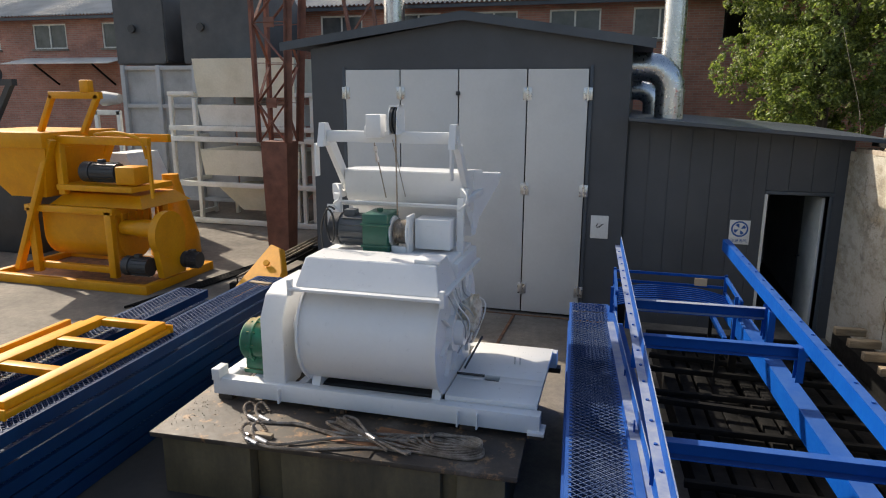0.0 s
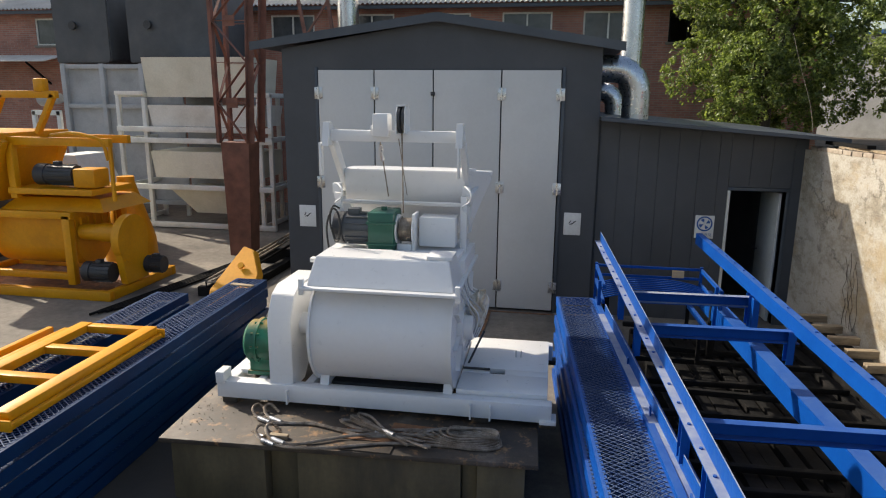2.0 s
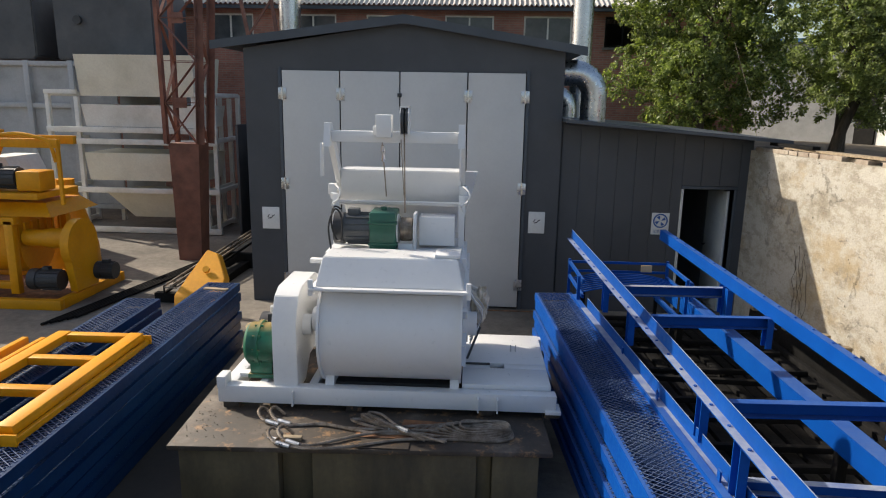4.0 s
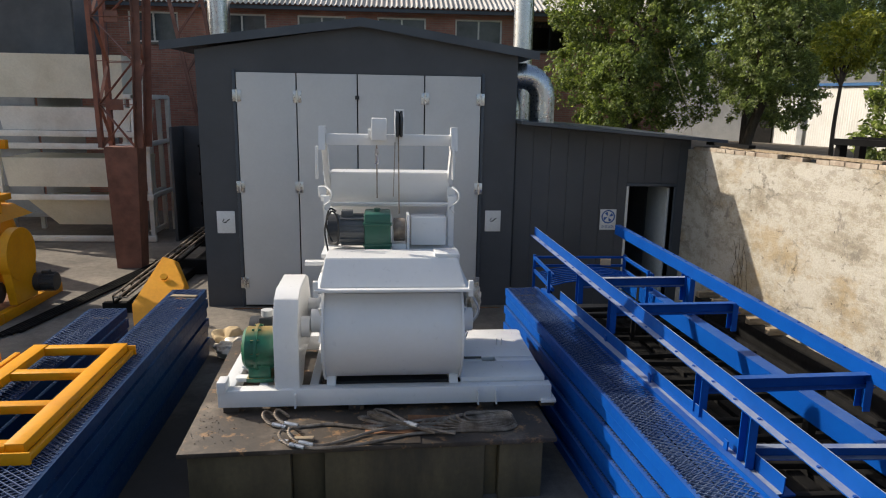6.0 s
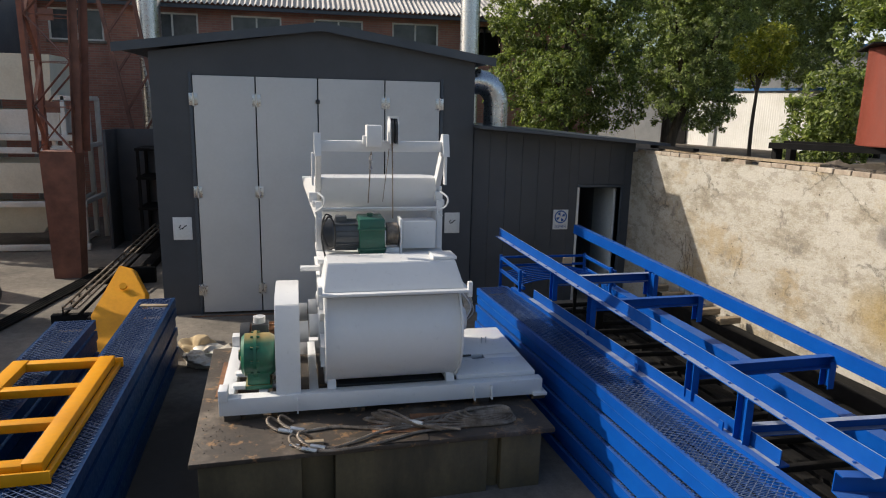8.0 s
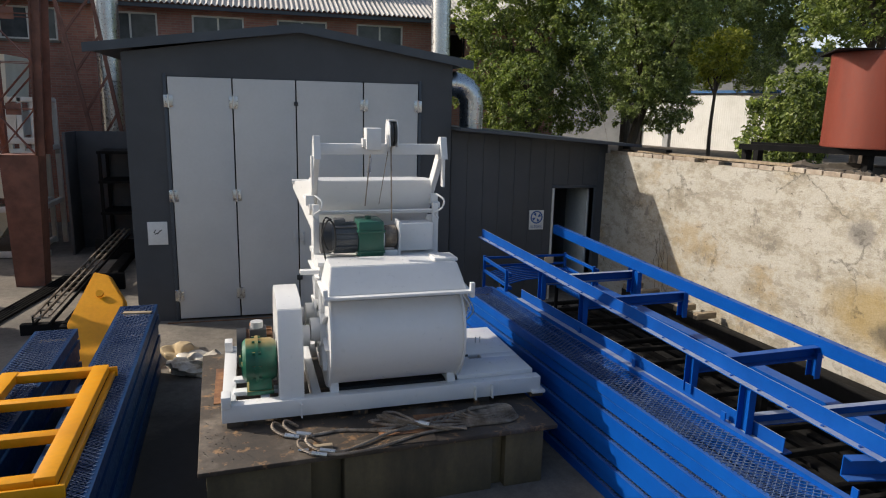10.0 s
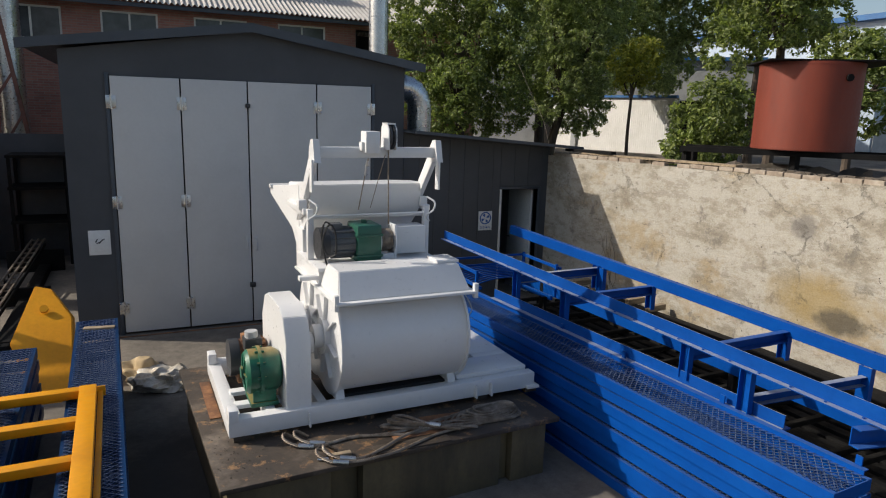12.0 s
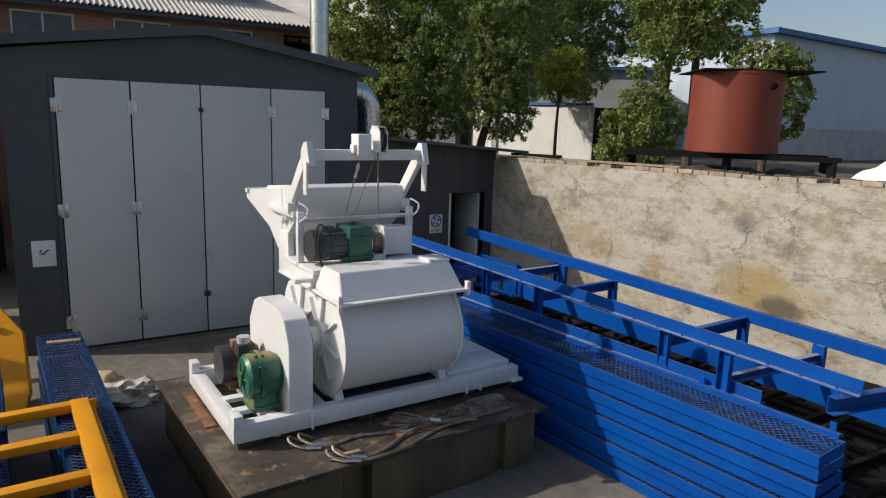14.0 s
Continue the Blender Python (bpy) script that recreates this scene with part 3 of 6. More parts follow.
leaf_d = part("door_leaf", bar(B(), (DX1 - 0.03, AY + 0.14, 1.01), (DX1 - 0.09, AY + 0.88, 1.01), 0.04, 2.0, r=0.003), DIRTY_WHITE, door, "pale painted steel door leaf standing open inwards")
part("door_handle", tube(B(), [(DX1 - 0.10, AY + 0.80, 1.02), (DX1 - 0.16, AY + 0.80, 1.02), (DX1 - 0.16, AY + 0.70, 1.02)], 0.010, 6), DARK_METAL, leaf_d)


# right-hand yard wall, higher ground behind it
def wall_x(y):
    return 2.82 + 0.085 * (10.26 - y)


bm = B()
n = 60
for i in range(n):
    ya, yb = 10.34 - i * 0.42, 10.34 - (i + 1) * 0.42
    za, zb = 2.68 + 0.03 * noise.noise((ya * 0.9, 0, 0)) + (10.3 - ya) * 0.012, 2.68 + 0.03 * noise.noise((yb * 0.9, 0, 0)) + (10.3 - yb) * 0.012
    vs = [bm.verts.new(p) for p in ((wall_x(ya), ya, 0), (wall_x(yb), yb, 0), (wall_x(yb), yb, zb), (wall_x(ya), ya, za), (wall_x(ya) + 0.26, ya, 0), (wall_x(yb) + 0.26, yb, 0), (wall_x(yb) + 0.26, yb, zb), (wall_x(ya) + 0.26, ya, za))]
    for f in ((0, 1, 2, 3), (3, 2, 6, 7), (4, 7, 6, 5)):
        bm.faces.new([vs[k] for k in f])
bmesh.ops.remove_doubles(bm, verts=bm.verts, dist=0.001)
wall_east = solid("wall_east", bm, PLASTER, "old rendered yard wall, stained, cracked and sunlit", "wall", "structure")
bm = B()
v = [bm.verts.new(p) for p in ((wall_x(30) + 0.27, 30, 1.9), (wall_x(-40) + 0.27, -40, 1.9), (120, -40, 1.9), (120, 120, 1.9), (-3, 120, 1.9), (3.6, 20.6, 1.9))]
bm.faces.new(v)
solid("raised_ground", bm, SOIL, "higher dusty ground behind the yard wall", "ground", "structure")
bm = box(B(), 3.25, 3.5, 10.5, 30, 0, 1.88)
solid("wall_retaining", bm, BRICK, "brick retaining wall behind the annex", "wall", "structure")

# brick workshop behind
FY = 20.2
brick_house = thing("brick_workshop", (-15, 22, 0), "long red-brick workshop with corrugated grey roof", "building")
WINS = [(-26.9, 1.45), (-23.9, 1.45), (-20.92, 1.45), (-17.95, 1.45), (-15.0, 1.45), (-12.3, 1.4), (-9.7, 1.4), (-7.2, 1.4), (-4.9, 1.4), (-2.58, 1.43), (-0.28, 1.40), (2.06, 1.04)]
WZ0, WZ1 = 4.93, 5.78
bm = B()
edges = [-42.0]
for a, w in WINS:
    edges += [a, a + w]
edges.append(6.2)
box(bm, -42, 6.2, FY, FY + 0.3, 0, WZ0)
box(bm, -42, 6.2, FY, FY + 0.3, WZ1, 6.1)
for i in range(0, len(edges), 2):
    box(bm, edges[i], edges[i + 1], FY, FY + 0.3, WZ0, WZ1)
box(bm, 5.9, 6.2, FY + 0.3, 31, 0, 6.1)
box(bm, -42, -41.7, FY + 0.3, 31, 0, 6.1)
box(bm, -41.7, 5.9, 30.7, 31, 0, 6.1)
part("wall", bm, BRICK, brick_house, "weathered red brickwork")
for k, (a, w) in enumerate(WINS):
    bm = B()
    box(bm, a, a + w, FY + 0.02, FY + 0.09, WZ0, WZ0 + 0.05)
    box(bm, a, a + w, FY + 0.02, FY + 0.09, WZ1 - 0.05, WZ1)
    for xx in (a, a + w / 2 - 0.025, a + w - 0.05):
        box(bm, xx, xx + 0.05, FY + 0.02, FY + 0.09, WZ0 + 0.05, WZ1 - 0.05)
    win = part("window", bm, DIRTY_WHITE if k != 11 else BLACK_STEEL, brick_house)
    if k != 11:
        for xx in (a + 0.05, a + w / 2 + 0.025):
            bm = box(B(), xx, xx + w / 2 - 0.075, FY + 0.05, FY + 0.06, WZ0 + 0.05, WZ1 - 0.05)
            part("pane", bm, GLASS, win, round_off=False)
    bm = box(B(), a - 0.06, a + w + 0.06, FY - 0.06, FY + 0.02, WZ0 - 0.07, WZ0)
    part("sill", bm, CONCRETE, win)
bm = box(B(), -41.7, 5.9, 24, 24.2, 0, 6.0)
part("inner_wall", bm, DARK_HOPPER, brick_house)
bm = B()
xs = np.arange(-43.0, 6.8, 0.024)
rows = []
for yy, zz in ((FY - 0.45, 6.02), (26.0, 8.6), (31.6, 6.0)):
    rows.append([bm.verts.new((float(xx), yy, zz + 0.032 * math.sin(xx * math.tau / 0.145))) for xx in xs])
for a, b in zip(rows, rows[1:]):
    for i in range(len(xs) - 1):
        bm.faces.new((a[i], a[i + 1], b[i + 1], b[i]))
part("roof", bm, DRY_ROOF, brick_house, "grey corrugated roof sheets")
bm = box(B(), -43, 6.8, FY - 0.40, FY - 0.34, 5.88, 5.98)
part("eave_board", bm, SHED_EDGE, brick_house)
bm = B()
box(bm, -2.4, 1.4, 21.6, 23.4, 6.4, 7.6, 0.03)
part("roof_monitor", bm, GREY_PANEL, brick_house, "grey sheet box on roof")
bm = B()
for k in range(9):
    bar(bm, (-21.1 + k * 0.5, FY - 1.1, 4.38), (-21.1 + k * 0.5, FY, 4.62), 0.485, 0.02)
part("canopy", bm, DIRTY_WHITE, brick_house, "faded sheet canopy over door")
for x in (-20, -17.6):
    part("canopy_brace", bar(B(), (x, FY - 1.0, 4.36), (x, FY, 3.7), 0.05, 0.05), BLACK_STEEL, brick_house)

# ---- ducts ----
def duct(pts, r, label, rings=True):
    d = thing("air_duct", Vector(pts[0]), label, "duct")
    path = [Vector(p) for p in pts]
    part("pipe", tube(B(), path, r, 24), GALV, d)
    for i in range(len(path) - 1):
        a, b = path[i], path[i + 1]
        u = (b - a).normalized()
        part("seam", tube(B(), [a + u * 0.004, a + u * 0.03], r + 0.008, 24), GALV, d)
    return d


def arc(c, r, a0, a1, n=6, plane="xz"):
    out = []
    for k in range(n + 1):
        a = radians(a0 + (a1 - a0) * k / n)
        out.append((c[0] + r * math.cos(a), c[1], c[2] + r * math.sin(a)))
    return out


duct([(-0.4, 11.0, 3.83)] + arc((0.10, 11.0, 3.48), 0.35, 90, 0, 5) + [(0.45, 11.0, 3.30), (0.45, 11.0, 2.98)], 0.21, "shiny galvanised duct elbow from shed into annex roof")
duct([(-0.4, 12.9, 3.50)] + arc((0.0, 12.9, 3.25), 0.25, 90, 0, 4) + [(0.25, 12.9, 2.95)], 0.17, "smaller galvanised duct elbow behind the large one")
duct([(0.55, 13.6, 2.9 + 0.8 * k) for k in range(8)], 0.20, "tall spiral-seamed galvanised chimney pipe above annex")
duct([(-6.9, 19.2, 0.0)] + [(-6.9, 19.2, 0.9 * k) for k in range(1, 9)], 0.30, "tall galvanised chimney pipe before brick workshop")

# ---- plinth under the mixer ----
plinth = thing("steel_plinth", (-2.3, 5.5, 0), "rusty oily steel-topped plinth carrying the white mixer", "plinth", turn=3.0)
part("top_plate", box(B(), -3.86, -0.74, 4.42, 7.05, 0.555, 0.60, 0.008), PLATE_RUST, plinth, "rusty stained deck plate")
for xa, xb, ya in ((-3.80, -2.98, 4.50), (-2.70, -1.35, 4.50), (-1.22, -0.84, 4.50), (-2.975, -2.705, 4.62), (-1.345, -1.225, 4.58)):
    part("side_block", box(B(), xa, xb, ya, 6.98, 0.0, 0.553, 0.006), PLATE_SIDE, plinth, "dark brown greasy side plate")

# ---- white twin-shaft mixer ----
mixer = thing("concrete_mixer", (-2.1, 5.8, 0.6), "white painted twin-shaft concrete mixer with top hopper gantry", "concrete mixer", turn=1.0)
ZB = 0.655
for x in (-3.62, -2.5, -1.3, -0.72):
    for y in (5.09, 6.53):
        part("packing_pad", box(B(), x, x + 0.14, y, y + 0.10, 0.60, 0.655, 0.004), PLATE_RUST, mixer, "dark packing block under the skid")
bm = B()
box(bm, -3.66, -0.62, 5.08, 5.20, ZB, ZB + 0.16, 0.006)
part("front_beam", bm, WHITE, mixer)
part("back_beam", box(B(), -3.66, -0.62, 6.52, 6.64, ZB, ZB + 0.16, 0.006), WHITE, mixer)
part("end_beam", box(B(), -3.66, -3.54, 5.20, 6.52, ZB, ZB + 0.14, 0.006), WHITE, mixer)
for x in (-3.32, -2.86):
    part("cross_beam", box(B(), x, x + 0.08, 5.20, 6.52, ZB + 0.02, ZB + 0.15, 0.005), WHITE, mixer)
part("lifting_lug", box(B(), -3.66, -3.58, 5.06, 5.22, ZB + 0.14, ZB + 0.25, 0.006), WHITE, mixer)
part("lifting_lug", box(B(), -3.66, -3.58, 6.50, 6.64, ZB + 0.14, ZB + 0.25, 0.006), WHITE, mixer)
bm = B()
box(bm, -1.46, -0.66, 5.20, 5.60, ZB + 0.15, ZB + 0.20, 0.004)
box(bm, -1.46, -1.20, 5.60, 5.72, ZB + 0.15, ZB + 0.20, 0.004)
box(bm, -1.06, -0.66, 5.60, 5.72, ZB + 0.15, ZB + 0.20, 0.004)
box(bm, -1.46, -0.66, 5.72, 6.55, ZB + 0.15, ZB + 0.20, 0.004)
part("cover_plate", bm, WHITE, mixer, "white deck plate with a slot")
bm = box(B(), -1.38, -0.70, 5.22, 6.50, ZB + 0.02, ZB + 0.10)
part("lever", bar(B(), (-1.42, 5.80, ZB + 0.21), (-1.30, 6.02, ZB + 0.46), 0.02, 0.035, (0, 1, 0)), DARK_METAL, mixer, "dark steel lever standing on the deck plate")
part("pull_rod", tube(B(), [(-1.46, 5.66, ZB + 0.215), (-1.20, 5.66, ZB + 0.215)], 0.012, 8), DARK_METAL, mixer, "dark pull rod ending at the slot")
for x in (-0.98, -0.93):
    part("stud", tube(B(), [(x, 6.05, ZB + 0.20), (x, 6.05, ZB + 0.27)], 0.007, 6), GALV, mixer)
part("under_plate", bm, DARK_METAL, mixer)
part("foot_pad", box(B(), -0.72, -0.58, 5.04, 5.22, ZB, ZB + 0.03, 0.004), WHITE, mixer)
for x in (-2.98, -1.32, -1.15):
    part("stiffener", box(B(), x, x + 0.014, 5.03, 5.08, ZB, ZB + 0.13), WHITE, mixer)

# trough: two round bellies side by side
DX_A, DX_B = -2.72, -1.47
YF, YB2, ZC, RD = 5.44, 5.94, 1.32, 0.49


def belly(grow=0.0):
    r = RD + grow
    pts = []
    for k in range(21):
        a = math.pi * 0.72 + (math.pi * 0.90) * k / 20
        pts.append((YF + r * math.cos(a), ZC + r * math.sin(a)))
    for k in range(21):
        a = math.pi * 1.38 + (math.pi * 0.90) * k / 20
        pts.append((YB2 + r * math.cos(a), ZC + r * math.sin(a)))
    return pts


bm = extrude_profile(B(), belly(), DX_A + 0.02, DX_B - 0.02)
part("trough", bm, WHITE, mixer)
for xa in (DX_A, DX_B - 0.02):
    part("end_plate", extrude_profile(B(), belly(0.03), xa, xa + 0.02), WHITE, mixer)
for s, xa in ((-1, DX_A), (1, DX_B)):
    for yy in (YF, YB2):
        bm = tube(B(), [(xa, yy, ZC + 0.03), (xa + s * 0.05, yy, ZC + 0.03)], 0.17, 20)
        tube(bm, [(xa + s * 0.05, yy, ZC + 0.03), (xa + s * 0.13, yy, ZC + 0.03)], 0.11, 20)
        part("bearing", bm, WHITE, mixer)
        for k in range(8):
            a = math.tau * k / 8 + 0.2
            bm = bar(B(), (xa + s * 0.012, yy + 0.17 * math.cos(a), ZC + 0.03 + 0.17 * math.sin(a)), (xa + s * 0.012, yy + 0.40 * math.cos(a), ZC + 0.03 + 0.40 * math.sin(a)), 0.012, 0.05, (1, 0, 0))
            part("rib", bm, WHITE, mixer)
for xa in (DX_A + 0.02, DX_B - 0.10):
    bm = B()
    hexa(bm, [(xa, 5.16, ZB + 0.15), (xa + 0.08, 5.16, ZB + 0.15), (xa + 0.08, 6.3, ZB + 0.15), (xa, 6.3, ZB + 0.15), (xa, 5.26, 1.02), (xa + 0.08, 5.26, 1.02), (xa + 0.08, 6.15, 1.02), (xa, 6.15, 1.02)])
    part("support_foot", bm, WHITE, mixer)
# solid dark box in place of the shaded gap under the trough
part("opening_fill", box(B(), DX_A + 0.1, DX_B - 0.1, 5.25, 6.2, ZB + 0.02, ZB + 0.16), DARK_METAL, mixer, "dark box put in for the shade of the discharge opening beneath trough")

# lid
part("lid_flange", box(B(), DX_A - 0.05, DX_B + 0.05, 4.92, 6.46, 1.765, 1.79, 0.004), WHITE, mixer)
bm = B()
hexa(bm, [(DX_A - 0.01, 4.98, 1.79), (DX_B + 0.01, 4.98, 1.79), (DX_B + 0.01, 5.59, 1.79), (DX_A - 0.01, 5.59, 1.79),
          (DX_A + 0.03, 5.13, 2.02), (DX_B - 0.05, 5.13, 2.02), (DX_B - 0.05, 5.50, 2.02), (DX_A + 0.03, 5.50, 2.02)])
bmesh.ops.bevel(bm, geom=bm.edges[:], offset=0.008, segments=2, affect='EDGES')
part("lid", bm, WHITE, mixer)
part("inspection_hatch", box(B(), -1.72, -1.50, 5.16, 5.42, 2.02, 2.05, 0.006), WHITE, mixer)
for x in (DX_A - 0.06, DX_B + 0.03):
    part("lid_clamp", box(B(), x, x + 0.04, 4.93, 4.98, 1.72, 1.86, 0.004), WHITE, mixer)
part("lid_handle", box(B(), -2.92, -2.74, 5.60, 5.68, 1.84, 1.88, 0.004), WHITE, mixer)

# gear cover on the drive side
bm = B()
prof = [(5.12, ZB + 0.10), (5.42, ZB + 0.10), (5.60, 0.95), (6.2, 0.95), (6.2, 1.40), (6.05, 1.62), (5.90, 1.68), (5.38, 1.68), (5.24, 1.62), (5.12, 1.42)]
extrude_profile(bm, prof, -3.16, -2.94)
bmesh.ops.bevel(bm, geom=bm.edges[:], offset=0.006, segments=2, affect='EDGES')
part("gear_cover", bm, WHITE, mixer, "white boxed gear guard with chamfered top")


def motor(parent, x0, x1, y, z, r, mat, fan_side=-1):
    """A finned electric motor lying along x."""
    bm = tube(B(), [(x0, y, z), (x0 + 0.02, y, z), (x1, y, z)], [r * 0.8, r, r], 20)
    m = part("motor", bm, mat, parent, "finned electric motor")
    n = 14
    for k in range(n):
        a = math.tau * k / n
        bm = bar(B(), (x0 + (x1 - x0) * 0.34, y + math.cos(a) * r, z + math.sin(a) * r), (x1 - 0.01, y + math.cos(a) * r, z + math.sin(a) * r), 0.008, 0.03, (0, math.cos(a), math.sin(a)))
        part("fin", bm, mat, m)
    bm = tube(B(), [(x0 - 0.004, y, z), (x0 + (x1 - x0) * 0.26, y, z)], r * 1.09, 20)
    part("fan_cowl", bm, DARK_METAL, m)
    part("terminal_box", box(B(), (x0 + x1) / 2 - 0.05, (x0 + x1) / 2 + 0.06, y - 0.05, y + 0.05, z + r * 0.9, z + r * 1.35, 0.006), mat, m)
    return m


# drive: two reducers and a rusty motor
for yy, rz0, mat in ((5.42, 1.10, GREEN_WORN),):
    bm = tube(B(), [(-3.47, yy, rz0), (-3.44, yy, rz0), (-3.22, yy, rz0), (-3.17, yy, rz0)], [0.17, 0.20, 0.20, 0.17], 24)
    red = part("reducer", bm, mat, mixer, "green cast reducer with bolted flange, rust-stained on top")
    bm = tube(B(), [(-3.36, yy, rz0), (-3.33, yy, rz0)], 0.222, 24)
    part("flange", bm, mat, red)
    for k in range(10):
        a = math.tau * k / 10
        bm = tube(B(), [(-3.385, yy + 0.205 * math.cos(a), rz0 + 0.205 * math.sin(a)), (-3.305, yy + 0.205 * math.cos(a), rz0 + 0.205 * math.sin(a))], 0.012, 6)
        part("bolt", bm, mat, red)
    for k in range(6):
        a = math.tau * k / 6
        bm = bar(B(), (-3.475, yy + 0.05 * math.cos(a), rz0 + 0.05 * math.sin(a)), (-3.465, yy + 0.16 * math.cos(a), rz0 + 0.16 * math.sin(a)), 0.014, 0.02, (1, 0, 0))
        part("web", bm, mat, red)
    part("hub", tube(B(), [(-3.50, yy, rz0), (-3.46, yy, rz0)], 0.05, 16), mat, red)
    part("foot", box(B(), -3.44, -3.20, yy - 0.16, yy + 0.16, ZB + 0.16, ZB + 0.20, 0.005), mat, red)
    for dy in (-0.13, 0.13):
        part("foot_web", box(B(), -3.42, -3.22, yy + dy - 0.015, yy + dy + 0.015, ZB + 0.20, rz0 - 0.12, 0.003), mat, red)
motor(mixer, -3.52, -3.18, 6.02, 1.03, 0.165, RUST)
part("motor_foot", box(B(), -3.46, -3.22, 5.88, 6.16, ZB + 0.15, 0.90, 0.006), RUST, mixer, "rusty cast motor foot")
part("valve_block", box(B(), -3.40, -3.24, 5.78, 5.94, 1.14, 1.27, 0.01), DARK_METAL, mixer, "grubby grey valve block")
part("valve_cap", tube(B(), [(-3.33, 5.86, 1.27), (-3.33, 5.86, 1.33)], 0.06, 14), GREY_PANEL, mixer)
for yy in (5.42, 6.02):
    part("shaft_coupling", tube(B(), [(-2.94, yy, 1.30), (-2.86, yy, 1.30)], 0.10, 18), WHITE, mixer)
for yy in (5.42, 5.72):
    part("motor_rail", box(B(), -3.56, -3.16, yy - 0.05, yy + 0.05, ZB + 0.12, ZB + 0.16, 0.004), WHITE, mixer)

# winch deck on the lid
def wpart(name, bm, *rest):
    """A part of the winch, which stands on the low deck behind the lid."""
    bm.transform(Matrix.Translation((0, 0, -0.085)))
    return part(name, bm, *rest)


part("rear_deck", box(B(), DX_A - 0.02, DX_B + 0.02, 5.60, 6.40, 1.79, 1.925, 0.006), WHITE, mixer)
wpart("winch_deck", box(B(), -2.76, -1.50, 5.54, 6.36, 2.01, 2.05, 0.004), WHITE, mixer)
motor(mixer, -2.70, -2.36, 5.78, 2.155, 0.14, MOTOR_GREY)
gb = wpart("winch_gearbox", box(B(), -2.36, -2.11, 5.61, 5.95, 2.055, 2.42, 0.02), GREEN, mixer, "dark green cast winch gearbox")
for zz in (2.12, 2.32):
    wpart("gearbox_rib", box(B(), -2.37, -2.10, 5.60, 5.96, zz - 0.012, zz + 0.012, 0.004), GREEN, gb)
wpart("gearbox_cap", tube(B(), [(-2.24, 5.78, 2.42), (-2.24, 5.78, 2.45)], 0.03, 12), GREEN, gb)
wpart("cable_drum", tube(B(), [(-2.08, 5.78, 2.24), (-1.97, 5.78, 2.24)], 0.105, 22), STEEL_ROPE, mixer, "drum wound with steel rope")
for k in range(7):
    wpart("rope_turn", tube(B(), [(-2.077 + k * 0.015, 5.78, 2.24), (-2.066 + k * 0.015, 5.78, 2.24)], 0.112, 18), STEEL_ROPE, mixer)
for x in (-2.11, -1.955):
    wpart("drum_flange", tube(B(), [(x, 5.78, 2.24), (x + 0.012, 5.78, 2.24)], 0.145, 24), WHITE, mixer)
wpart("drum_bracket", box(B(), -2.10, -1.96, 5.68, 5.72, 2.05, 2.12, 0.004), WHITE, mixer)
wpart("bearing_post", box(B(), -1.955, -1.93, 5.68, 5.88, 2.05, 2.40, 0.004), WHITE, mixer)
wpart("switch_box", box(B(), -1.91, -1.57, 5.80, 6.02, 2.08, 2.36, 0.01), WHITE, mixer)
# frame posts round the winch
for x in (-2.76, -1.54):
    for y in (5.92,):
        part("post", box(B(), x, x + 0.06, y, y + 0.06, 1.925, 2.46, 0.004), WHITE, mixer)
part("top_rail", tube(B(), [(-2.76, 5.95, 2.385), (-1.48, 5.95, 2.385)], 0.013, 8), WHITE, mixer)
for x in (-2.79, -1.50):
    part("side_rail", box(B(), x, x + 0.05, 5.97, 6.7, 2.40, 2.46, 0.004), WHITE, mixer)

# gantry arms, crossbeam, sheave
for x in (-2.76, -1.54):
    part("arm", bar(B(), (x + 0.03, 6.30, 2.36), (x + 0.03, 5.72, 3.02), 0.055, 0.075, (0, 1, 0), 0.005), WHITE, mixer)
    part("arm_head", extrude_profile(B(), [(5.60, 2.93), (5.82, 2.93), (5.80, 3.06), (5.73, 3.14), (5.66, 3.14)], x - 0.01, x + 0.05), WHITE, mixer)
    part("back_stay", bar(B(), (x + 0.03, 6.42, 2.30), (x + 0.03, 5.86, 2.95), 0.05, 0.05, (0, 1, 0), 0.004), WHITE, mixer)
for x in (-2.80, -1.535):
    part("hanger_plate", box(B(), x, x + 0.02, 5.60, 5.68, 2.66, 2.96, 0.004), WHITE, mixer)
part("crossbeam", box(B(), -2.71, -1.54, 5.68, 5.76, 2.97, 3.07, 0.006), WHITE, mixer)
part("limit_box", box(B(), -2.29, -2.15, 5.58, 5.74, 3.02, 3.22, 0.008), WHITE, mixer)
part("limit_lug", box(B(), -2.32, -2.29, 5.62, 5.70, 3.04, 3.12, 0.004), WHITE, mixer)
bm = B()
for x in (-2.075, -2.0):
    extrude_profile(bm, [(5.55, 3.05), (5.78, 3.05), (5.76, 3.26), (5.70, 3.30), (5.62, 3.30), (5.56, 3.24)], x, x + 0.010)
box(bm, -2.075, -1.99, 5.60, 5.74, 3.285, 3.30)
part("sheave_housing", bm, WHITE, mixer)
part("sheave", tube(B(), [(-2.06, 5.66, 3.17), (-2.04, 5.66, 3.17), (-2.03, 5.66, 3.17), (-2.02, 5.66, 3.17), (-2.005, 5.66, 3.17)], [0.12, 0.12, 0.10, 0.12, 0.12], 24), DARK_METAL, mixer, "dark grooved rope wheel")
